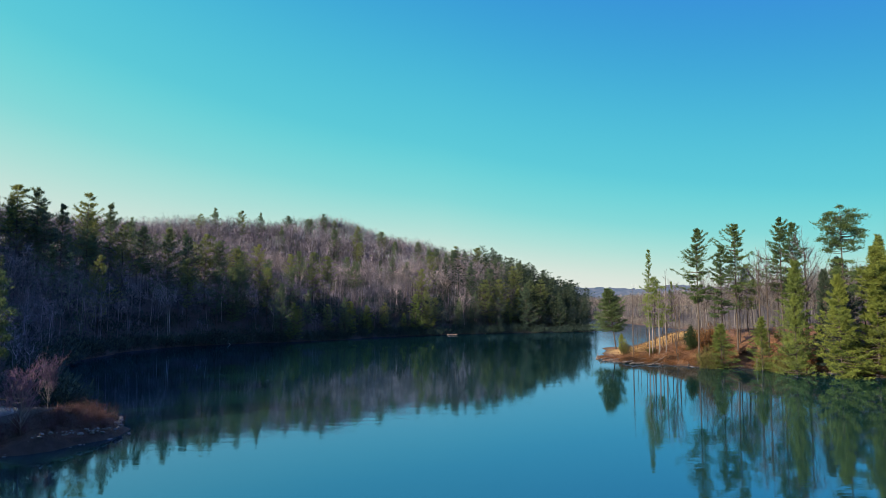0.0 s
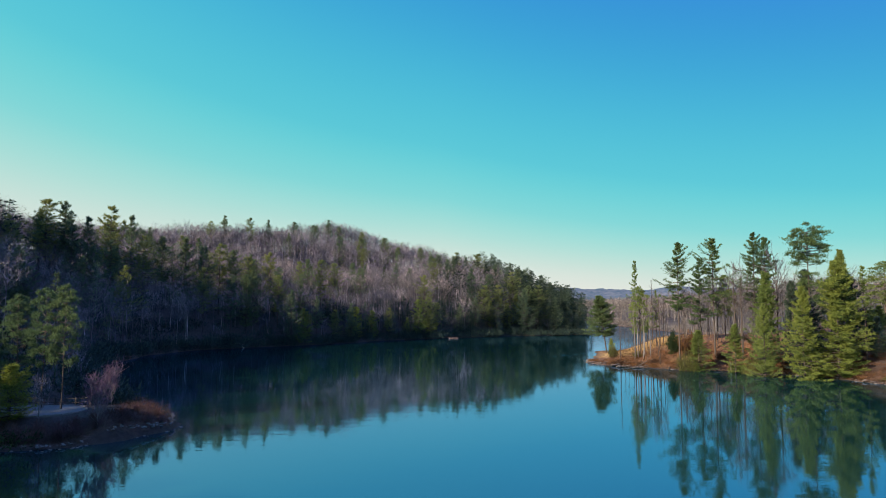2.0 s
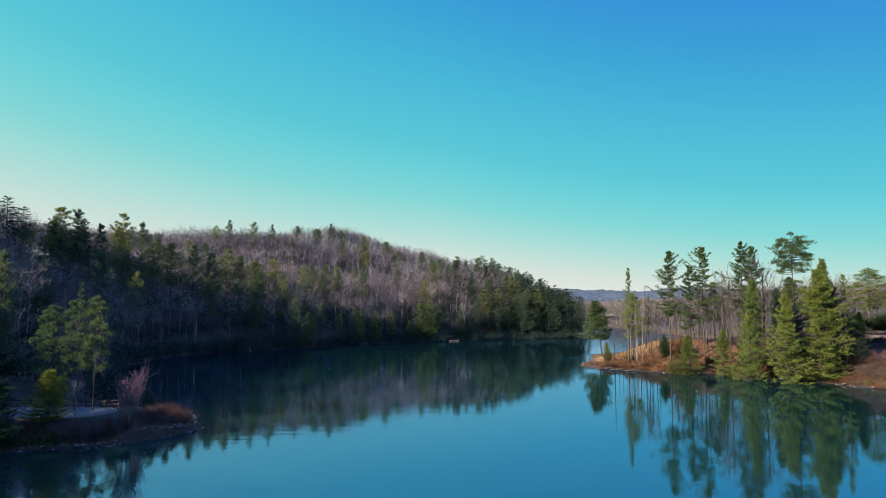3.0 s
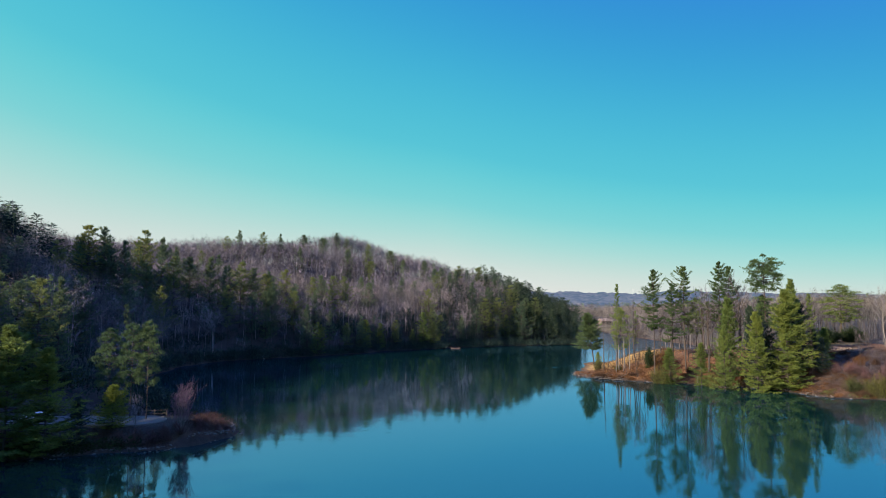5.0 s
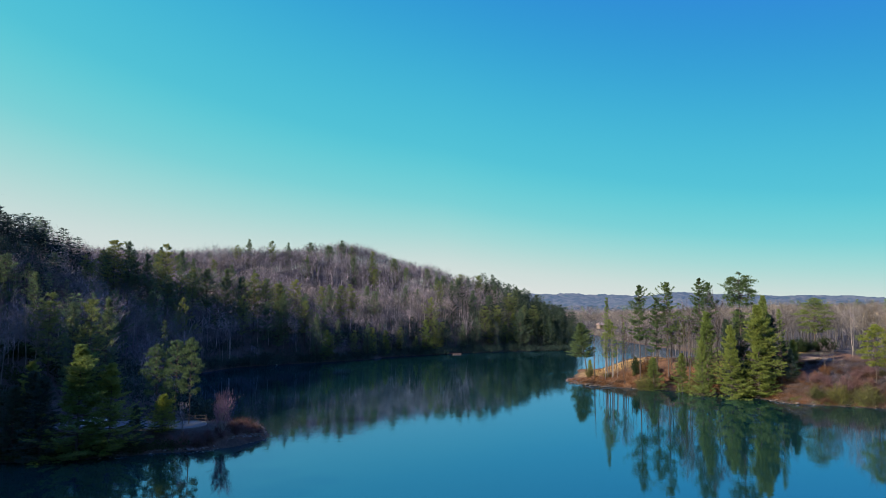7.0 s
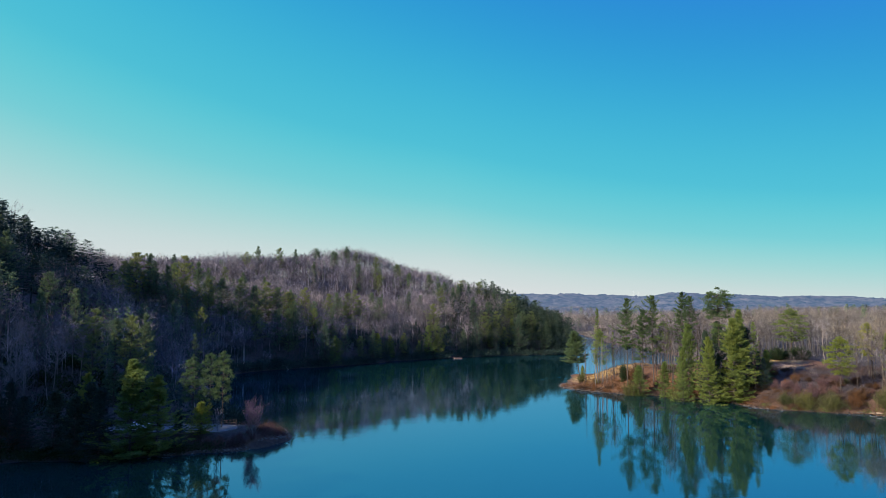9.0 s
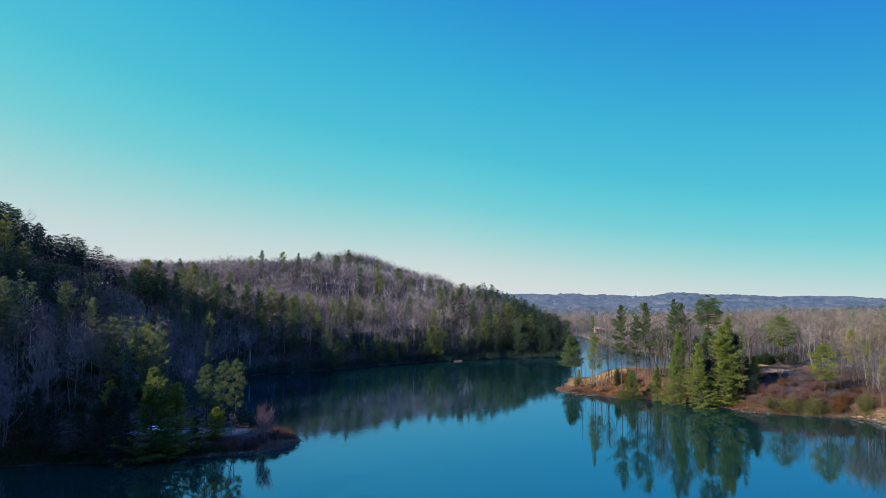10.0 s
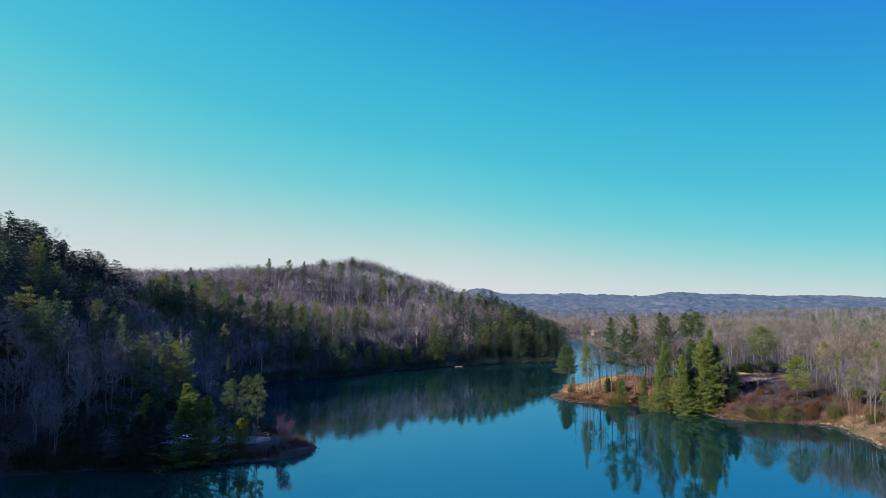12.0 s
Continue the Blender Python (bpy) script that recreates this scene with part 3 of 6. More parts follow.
def clump_pine(seed, h, bare, wide, shape, clumps, size, blade, thick, dense=60, lean=0.015):
    """A pine whose needles stand in separate flattened clumps at the ends of crooked limbs. shape: round, oval or flat (a broad head over sparse lower boughs)."""
    r = np.random.default_rng(seed)
    line = bent_trunk(r, h, lean)
    rad = h * 0.0080 * (1.02 - np.linspace(0, 1, 7)) + 0.02
    u = (np.arange(clumps) + r.random(clumps)) / clumps
    a = np.arange(clumps) * 2.399 + r.uniform(-0.6, 0.6, clumps)
    if shape == "flat":
        u = np.where(r.random(clumps) < 0.76, 0.58 + 0.41 * u, 0.5 * u)
        env = np.where(u > 0.55, np.sqrt(np.clip(1 - ((u - 0.80) / 0.26) ** 2, 0.12, 1)), 0.6)
    elif shape == "round":
        env = np.sin(np.pi * (0.16 + 0.78 * u)) ** 0.6
    else:
        env = np.sin(np.pi * (0.10 + 0.86 * u ** 0.85)) ** 0.8
    out = wide * env * r.uniform(0.35, 1.0, clumps) ** 0.7
    base = along(line, np.clip(bare + (1 - bare) * u * 0.95 - 0.03, 0.05, 0.98))
    side = np.column_stack([np.cos(a), np.sin(a), np.zeros(clumps)])
    centre = base + side * out[:, None] + np.array([0, 0, 1.0]) * (out * r.uniform(0.1, 0.45, clumps))[:, None]
    mid = base + (centre - base) * 0.55 - np.array([0, 0, 1.0]) * (0.08 * out)[:, None]
    th = 0.012 * out + 0.015
    wood = [tubes(line[:-1], line[1:], rad[:-1], rad[1:], 6), tubes(np.concatenate([base, mid]), np.concatenate([mid, centre]), np.concatenate([th * 1.6, th]), np.concatenate([th, th * 0.3]), 3)]
    big = size * r.uniform(0.65, 1.25, clumps) * (0.65 + 0.35 * env)
    centre = np.concatenate([centre, [line[-1] - np.array([0, 0, 0.35])]])
    big = np.append(big, size * 0.6)
    side = np.concatenate([side, [[0, 0, 0]]])
    v = r.normal(size=(clumps + 1, dense, 3))
    v[..., 2] = np.abs(v[..., 2]) * np.where(r.random((clumps + 1, dense)) < 0.25, -0.6, 1.0)
    v = unit(v)
    p = centre[:, None] + v * (big[:, None] * r.uniform(0.35, 0.9, (clumps + 1, dense)))[..., None] * np.array([1, 1, 0.55]) + side[:, None] * (0.3 * big)[:, None, None] * r.normal(0, 1, (clumps + 1, dense, 1))
    d = v * np.array([1, 1, 0.7]) + side[:, None] * 0.4 + np.array([0, 0, 0.4])
    p, d = np.repeat(p.reshape(-1, 3), 3, 0), np.repeat(d.reshape(-1, 3), 3, 0)
    m = len(p)
    green = blades(p + r.normal(0, 0.06, p.shape), d + r.normal(0, 0.45, d.shape), blade * r.uniform(0.6, 1.3, m), thick * r.uniform(0.7, 1.3, m), r)
    return join(*wood), green


def bare_tree(seed, h, limbs, subs, twigs, wide, first=0.35, up=0.9, sides=4, twig=1.2, thick=0.03):
    """A leafless broadleaf: trunk with limbs, and a haze of branches and twigs."""
    r = np.random.default_rng(seed)
    line = bent_trunk(r, h * 0.88, 0.045)
    rad = h * 0.0095 * (1.0 - 0.86 * np.linspace(0, 1, 7)) + 0.015
    wood, haze = [tubes(line[:-1], line[1:], rad[:-1], rad[1:], sides + 1)], []
    ends = []
    for k in range(limbs):
        u = (k + r.random()) / limbs
        t = first + (0.97 - first) * u
        base = along(line, np.array([t]))[0]
        a = k * 2.4 + r.uniform(-0.6, 0.6)
        ln = wide * (1.05 - 0.55 * u) * r.uniform(0.65, 1.15)
        d = np.array([math.cos(a), math.sin(a), up * r.uniform(0.6, 1.5)])
        mid = base + d * ln * 0.5
        end = mid + (d + np.array([0, 0, 0.45]) + r.normal(0, 0.2, 3)) * ln * 0.5
        rr = h * 0.0038 * (1.2 - 0.6 * u)
        wood.append(tubes([base, mid], [mid, end], [rr, rr * 0.65], [rr * 0.65, rr * 0.25], sides))
        ends.append((base, mid, end))
    ends.append((line[-2], (line[-1] + line[-2]) / 2, line[-1]))
    p0, p1 = [], []
    for base, mid, end in ends:
        for s in range(subs):
            q = r.uniform(0.3, 1.0)
            p = mid + (end - mid) * (q * 2 - 1) if q > 0.5 else base + (mid - base) * q * 2
            g = unit(end - base) + r.normal(0, 0.55, 3) + np.array([0, 0, 0.35])
            ln = np.linalg.norm(end - base) * r.uniform(0.25, 0.5)
            p0.append(p)
            p1.append(p + unit(g) * ln)
    p0, p1 = np.array(p0), np.array(p1)
    wood.append(tubes(p0, p1, h * 0.0017, h * 0.0006, 3))
    q = r.uniform(0.15, 1.0, (len(p0), twigs, 1))
    c = (p0[:, None] + (p1 - p0)[:, None] * q).reshape(-1, 3)
    d = np.repeat(unit(p1 - p0), twigs, 0) + r.normal(0, 0.5, c.shape) + np.array([0, 0, 0.3])
    haze.append(blades(c, d, twig * r.uniform(0.5, 1.3, len(c)), thick, r))
    return join(*wood), join(*haze)


def shrub(seed, h, wide, stems, twigs, blade, thick):
    """A shrub: stems fanning from the ground, dense twigs or leaves over them."""
    r = np.random.default_rng(seed)
    a = r.uniform(0, 6.28, stems)
    rad = r.uniform(0.1, 1.0, stems) * wide
    p0 = np.column_stack([np.cos(a) * rad * 0.3, np.sin(a) * rad * 0.3, np.full(stems, -0.1)])
    p1 = np.column_stack([np.cos(a) * rad, np.sin(a) * rad, h * r.uniform(0.6, 1.0, stems) * (1.1 - 0.5 * rad / wide)])
    wood = tubes(p0, p1, 0.035, 0.01, 3)
    q = r.uniform(0.2, 1.0, (stems, twigs, 1))
    c = (p0[:, None] + (p1 - p0)[:, None] * q).reshape(-1, 3) + r.normal(0, 0.12 * wide, (stems * twigs, 3))
    c[:, 2] = np.maximum(c[:, 2], 0.05)
    d = np.repeat(unit(p1 - p0), twigs, 0) + r.normal(0, 0.6, c.shape)
    return wood, leaves(c, d, blade * r.uniform(0.6, 1.3, len(c)), thick, r)


STOCK = {}


def stock(kind, made, trunk_mat, crown_mat):
    (wv, wt), (gv, gt) = made
    STOCK.setdefault(kind, []).append((mesh_of(kind + "_trunk", wv, wt, trunk_mat, True), mesh_of(kind + "_crown", gv, gt, crown_mat), gv[:, 2].max()))


for i in range(3):
    stock("tall_pine", conifer(20 + i, 24, (0.42, 0.36, 0.46)[i], (6.8, 7.2, 6.6)[i], "tier", (100, 112, 96)[i], 5, 8, 0.52, 0.13, 0.62, 0.0, 0.010), BARK, PINE)
stock("flat_pine", clump_pine(31, 26, 0.36, 3.8, "flat", 84, 1.1, 0.42, 0.085, 62, 0.010), BARK, PINE)
for i in range(3):
    stock("fir", conifer(40 + i, 18, 0.02, 6.2, "cone", 150, 5, 8, 0.55, 0.15, 0.52, 0.10, 0.01), BARK, FIR)
for i in range(2):
    stock("slim_fir", conifer(45 + i, 18, 0.05, 3.6, "cone", 120, 4, 7, 0.54, 0.125, 0.34, 0.10, 0.012), BARK, FIR)
stock("oval_pine", clump_pine(50, 15, 0.24, 3.2, "oval", 52, 1.05, 0.38, 0.08, 58, 0.025), BARK, PINE)
stock("oval_pine", clump_pine(52, 15, 0.34, 3.0, "oval", 46, 1.05, 0.38, 0.08, 58, 0.025), BARK, FIR)
stock("tip_pine", conifer(51, 15, 0.29, 3.7, "cone", 115, 5, 7, 0.52, 0.15, 0.25, -0.05, 0.02), BARK, TUFTPINE)
for i in range(2):
    stock("round_pine", clump_pine(55 + i, 14, 0.36, 3.1, "round", 40, 1.0, 0.32, 0.075, 95, 0.025), BARK, TUFTPINE)
for i in range(2):
    stock("slim_pine", conifer(60 + i, 22, 0.34, 3.0, "tier", 80, 4, 5, 0.48, 0.14, 0.5, 0.0, 0.02), BARK, FIR)
stock("golden_fir", conifer(66, 6, 0.02, 2.4, "cone", 95, 4, 4, 0.32, 0.10, 0.2, -0.1, 0.01), BARK, GOLDFIR)
stock("sunny_pine", clump_pine(67, 14, 0.32, 2.9, "oval", 50, 1.0, 0.36, 0.08, 58, 0.02), BARK, GOLDFIR)
stock("hemlock", conifer(68, 15, 0.03, 3.9, "cone", 120, 4, 4, 0.52, 0.19, 0.3, 0.12, 0.01), BARK, DARKFIR)
for i in range(6):
    stock("hill_pine", conifer(160 + i, 16, (0.30, 0.14, 0.38, 0.22, 0.10, 0.30)[i], (5.8, 5.2, 5.0, 5.6, 5.0, 5.4)[i], ("tier", "broad", "broad", "broad", "cone", "broad")[i], (76, 84, 70, 76, 80, 70)[i], 4, 5, 0.55, 0.15, (0.55, 0.42, 0.6, 0.55, 0.4, 0.6)[i], 0.02, 0.014), BARK, (HILLPINE, HILLPINE, HILLPINE, SUNLITPINE, HILLPINE, SUNLITPINE)[i])
stock("hill_fir", conifer(170, 16, 0.04, 4.4, "cone", 90, 3, 4, 0.75, 0.24, 0.35, 0.08, 0.01, 4), BARK, FIR)
for i in range(4):
    stock("bare_tree", bare_tree(70 + i, 18, 13, 6, 9, 4.0, 0.38 + 0.05 * i, 1.0), BARK, TWIG)
for i in range(3):
    stock("pale_tree", bare_tree(80 + i, 18, 14, 7, 9, 3.8, 0.40, 1.15), PALEBARK, PALETWIG)
stock("snag", bare_tree(85, 20, 8, 3, 3, 2.2, 0.35, 0.8, 4, 0.8, 0.04), BARK, TWIG)
stock("snag", bare_tree(86, 20, 5, 2, 2, 1.3, 0.55, 0.9, 4, 0.6, 0.04), BARK, TWIG)
stock("pale_snag", bare_tree(87, 20, 7, 3, 4, 1.8, 0.45, 0.9, 4, 0.7, 0.035), PALEBARK, PALETWIG)
stock("red_tree", bare_tree(88, 6.5, 34, 9, 14, 2.2, 0.08, 1.7, 4, 0.6, 0.03), PALEBARK, PINKTWIG)
stock("sapling", bare_tree(89, 5.5, 14, 6, 6, 1.3, 0.15, 1.4, 4, 0.6, 0.025), PALEBARK, PALETWIG)
stock("dark_bush", shrub(90, 4.0, 3.2, 130, 60, 0.28, 0.14), BARK, EVERGREEN)
stock("green_bush", shrub(91, 2.6, 2.0, 50, 64, 0.26, 0.06), BARK, OLIVE)
stock("russet_bush", shrub(92, 3.0, 1.7, 40, 30, 0.32, 0.09), BARK, RUSSET)
stock("scrub", shrub(93, 1.7, 1.5, 36, 20, 0.6, 0.05), BARK, SCRUB)
stock("scrub", shrub(94, 1.4, 1.8, 36, 20, 0.55, 0.05), BARK, SCRUB)
stock("red_scrub", shrub(95, 2.4, 1.3, 30, 20, 0.8, 0.05), BARK, REDTWIG)

placed = []


def plant(kind, name, x, y, top, label, category, group, width=1.0, variant=None, turn=None, lean=(0, 0), sink=0.12):
    """A tree or bush rooted in the ground, whose crown ends at the height top."""
    r = np.random.default_rng(int(abs(x) * 131 + abs(y) * 17 + abs(top) * 7) + len(kind))
    kinds = STOCK[kind]
    trunk, crown, h = kinds[(variant if variant is not None else int(r.integers(len(kinds)))) % len(kinds)]
    z = ground_at(x, y)
    s = (top - z) / h
    ob = new(name)
    ob.location = (x, y, z - sink)
    ob.rotation_euler = (lean[0], lean[1], turn if turn is not None else r.uniform(0, 6.28))
    w = s ** 0.6 * width if s > 1 else s * width
    ob.scale = (w, w, s)
    part("trunk", trunk, None, ob)
    part("crown", crown, None, ob)
    placed.append((x, y, 2.0 * max(w, 0.6)))
    return tagged(ob, label, category, group)


PENINSULA, POINT, SLOPE = "trees on the wooded point", "trees by the parking area", "pines on the hillside"
TALL = "tall white pine with a bare lower trunk on the wooded point"
# kind, x, y, top, width, variant, label
for kind, x, y, top, w, v, text in [
    ("tip_pine", 47.0, 182.5, 16.9, 1.35, 0, "lone oval pine leaning over the water at the tip"),
    ("slim_pine", 46.9, 153, 24.8, 0.75, 0, "slim dying pine with a thin bare top"),
    ("oval_pine", 46.2, 147.0, 18.6, 0.85, 1, "olive-green pine over a cluster of pale stems on the tip"),
    ("slim_pine", 51.5, 151.5, 17.5, 0.8, 1, "slim pine beside a dying pine on the tip"),
    ("tall_pine", 52.4, 138.4, 28.0, 0.95, 0, TALL),
    ("tall_pine", 56.4, 136.5, 24.4, 1.0, 1, TALL),
    ("tall_pine", 59.6, 136.8, 28.8, 0.95, 2, TALL),
    ("oval_pine", 65.8, 146, 21.1, 0.9, 1, "mid-sized pine behind the tall pines"),
    ("tall_pine", 67.4, 134, 29.7, 1.0, 1, "tall white pine with tiers of branches"),
    ("tall_pine", 69.2, 133, 28.6, 0.85, 0, TALL),
    ("slim_fir", 66.2, 126.5, 21.0, 1.05, 1, "dense green conifer between tall pines")] + [
    ("flat_pine", 74.2, 124.7, 31.0, 1.0, 0, "tallest white pine with a broad flat-topped head"),
    ("hemlock", 75.0, 128, 21.5, 1.0, 0, "dark hemlock under the tallest pine"),
    ("fir", 74.0, 115.4, 22.6, 1.08, 0, "broad sunlit yellow-green fir at the waterline"),
    ("slim_fir", 77.6, 119.5, 25.0, 0.85, 0, "pointed fir rising behind a broader one"),
    ("fir", 67.4, 115.0, 17.8, 0.74, 1, "full green fir with boughs over the water"),
    ("fir", 62.2, 119.5, 14.5, 0.58, 2, "full green fir with boughs over the water"),
    ("slim_fir", 59.6, 126.8, 10.2, 1.35, 0, "young yellow-green fir leaning out from the bank"),
    ("slim_fir", 84.0, 118.5, 14.0, 1.2, 0, "pine on the bank beside the broad firs"),
    ("oval_pine", 87.1, 125, 13.2, 1.1, 1, "short bushy pine at the edge of the clearing"),
    ("hemlock", 70.6, 122, 14.0, 0.8, 0, "dark hemlock filling the gap between firs"),
    ("hemlock", 71.0, 119.5, 15.5, 1.0, 0, "dark hemlock filling the gap between firs")] + [
    ("hemlock", 79.6, 121.0, 20.0, 0.95, 0, "dark hemlock behind the broad firs"),
    ("hemlock", 82.4, 116.6, 12.0, 1.0, 0, "dark hemlock on the shaded bank"),
    ("hemlock", 83.6, 122.5, 13.5, 1.0, 0, "dark hemlock on the shaded bank"),
    ("slim_pine", 80.0, 116.5, 21.5, 1.0, 1, "thin grey-green pine beside the broad firs"),
    ("hemlock", 70.5, 124.5, 19.0, 0.8, 0, "dark hemlock in the thick of the wooded point"),
    ("oval_pine", 83.0, 133, 20.0, 1.0, 0, "pine in the thick of the wooded point"),
    ("oval_pine", 109.6, 156, 25.0, 1.65, 1, "broad green pine behind the clearing"),
    ("sunny_pine", 97.4, 108, 18.2, 1.15, 0, "bright yellow-green pine with a clear pale stem"),
    ("oval_pine", 132.8, 140, 22.6, 1.1, 0, "pine among bare trees above the shore"),
    ("sunny_pine", 115.1, 125, 21.4, 0.9, 0, "yellow-green pine among bare trees"),
    ("oval_pine", 121.4, 110, 22.2, 1.1, 1, "pine among bare trees above the shore"),
    ("sunny_pine", 107.5, 97.5, 15.5, 0.9, 0, "yellow-green pine above the rocky shore"),
    ("oval_pine", 111.5, 87, 19.0, 0.9, 0, "pine among bare trees above the shore"),
    ("sunny_pine", 106.5, 77, 14.0, 0.9, 0, "yellow-green pine above the rocky shore"),
    ("oval_pine", 126.5, 99, 18.5, 1.1, 1, "pine among bare trees above the shore"),
]:
    plant(kind, "pine_tree" if "pine" in kind else "fir_tree", x, y, top, text, "tree", PENINSULA, w, v, 0.0 if "lone" in text else None, (0, -0.12) if "lone" in text else (0, 0))
for kind, x, y, top, w in [
    ("snag", 43.3, 153, 16.6, 0.8), ("snag", 49.0, 150, 16.5, 0.8), ("snag", 54.8, 165, 21.3, 0.85), ("pale_snag", 44.6, 145.6, 15.0, 0.8), ("pale_snag", 45.5, 146.4, 17.0, 0.8), ("pale_snag", 46.4, 145.0, 16.0, 0.8), ("pale_snag", 47.2, 146.6, 14.0, 0.8), ("pale_snag", 48.0, 145.3, 15.5, 0.8),
    ("snag", 48.6, 154.4, 18.0, 0.7), ("snag", 60.0, 171, 17.0, 0.8), ("snag", 56.5, 146, 13.0, 0.7), ("snag", 57.8, 152, 12.0, 0.7), ("bare_tree", 63.6, 132.5, 25.2, 0.8)] + [
    ("snag", 62.6, 133.5, 24.0, 0.7), ("snag", 64.5, 134, 22.0, 0.7), ("bare_tree", 70.6, 131, 28.0, 0.9), ("bare_tree", 72.4, 135, 26.0, 0.9), ("bare_tree", 68.6, 138, 22.0, 0.8),
    ("bare_tree", 69.4, 116.0, 16.5, 0.7), ("bare_tree", 84.5, 130, 22.0, 0.8), ("bare_tree", 90.5, 152, 21.5, 0.9), ("bare_tree", 96.0, 160, 22.0, 1.0), ("pale_tree", 110.6, 139, 22.5, 1.0),
    ("bare_tree", 116.2, 120, 21.7, 1.0), ("bare_tree", 104.0, 166, 22.0, 1.0), ("pale_tree", 113.5, 131, 20.0, 1.0), ("bare_tree", 119.5, 138, 22.5, 1.0), ("bare_tree", 108.0, 112, 18.0, 0.9)] + [
    ("bare_tree", 127.5, 122, 23.0, 1.0), ("bare_tree", 112.5, 103, 19.0, 0.9), ("pale_tree", 118.5, 96, 20.0, 0.9), ("bare_tree", 124.0, 88, 20.5, 1.0), ("bare_tree", 135.0, 112, 24.0, 1.0)] + [
    ("bare_tree", 103.0, 100, 17.0, 0.9), ("bare_tree", 106.0, 94, 18.0, 0.9), ("pale_tree", 104.0, 84, 18.5, 0.9), ("bare_tree", 109.0, 88, 19.0, 0.9), ("bare_tree", 108.0, 78, 19.0, 0.9),
    ("pale_tree", 112.0, 82, 20.0, 0.9), ("bare_tree", 105.0, 72, 18.0, 0.9), ("bare_tree", 110.0, 70, 20.0, 0.9), ("bare_tree", 102.0, 90, 16.0, 0.8), ("bare_tree", 114.0, 92, 20.0, 0.9),
    ("bare_tree", 116.0, 76, 20.5, 0.9), ("bare_tree", 100.5, 106, 15.5, 0.8), ("bare_tree", 88.5, 113, 14.5, 0.7), ("bare_tree", 93.5, 118, 16.0, 0.7),
    ("bare_tree", 50.6, 146.5, 18.5, 0.7), ("bare_tree", 55.0, 141.5, 20.0, 0.7), ("bare_tree", 58.0, 144.0, 18.0, 0.8), ("bare_tree", 61.5, 140.0, 21.0, 0.8), ("bare_tree", 65.0, 138.5, 24.0, 0.8),
    ("bare_tree", 47.9, 158.0, 16.0, 0.7), ("bare_tree", 53.2, 154.0, 16.5, 0.7), ("bare_tree", 62.8, 148.0, 19.0, 0.8)] + [
    ("bare_tree", 78.5, 140, 20.0, 0.8), ("bare_tree", 82.0, 146, 21.0, 0.9), ("bare_tree", 74.5, 150, 19.5, 0.8), ("bare_tree", 81.0, 160, 20.5, 0.9), ("bare_tree", 88.0, 170, 21.0, 0.9),
]:
    plant(kind, "bare_tree", x, y, top, "leafless grey-brown tree in the winter woods of the point" if "snag" not in kind else "thin nearly branchless leafless tree on the point",
          "tree", PENINSULA, w)
rl = np.random.default_rng(92)
for _ in range(46):
    x, y = rl.uniform(105, 130), rl.uniform(62, 116)
    z, d_ = land(np.array([x]), np.array([y]))
    if d_[0] > 2.5:
        kind = ("bare_tree", "pale_tree", "bare_tree", "slim_pine")[int(rl.integers(4))]
        pine = kind == "slim_pine"
        plant(kind, "pine_tree" if pine else "bare_tree", x, y, z[0] + rl.uniform(9, 15), "thin sparse pine among bare trees above the shore" if pine else "leafless grey-brown tree above the rocky shore",
              "tree", PENINSULA, rl.uniform(0.8, 1.1), None, None, (rl.normal(0, 0.06), rl.normal(0, 0.06)))
for _ in range(16):
    x, y = rl.uniform(41, 64), rl.uniform(138, 164)
    z, d_ = land(np.array([x]), np.array([y]))
    if d_[0] > 2.5:
        plant("snag", "bare_tree", x, y, z[0] + rl.uniform(6, 13), "thin nearly branchless leafless tree on the point", "tree", PENINSULA, rl.uniform(0.7, 1.0), None, None, (rl.normal(0, 0.05), rl.normal(0, 0.05)))
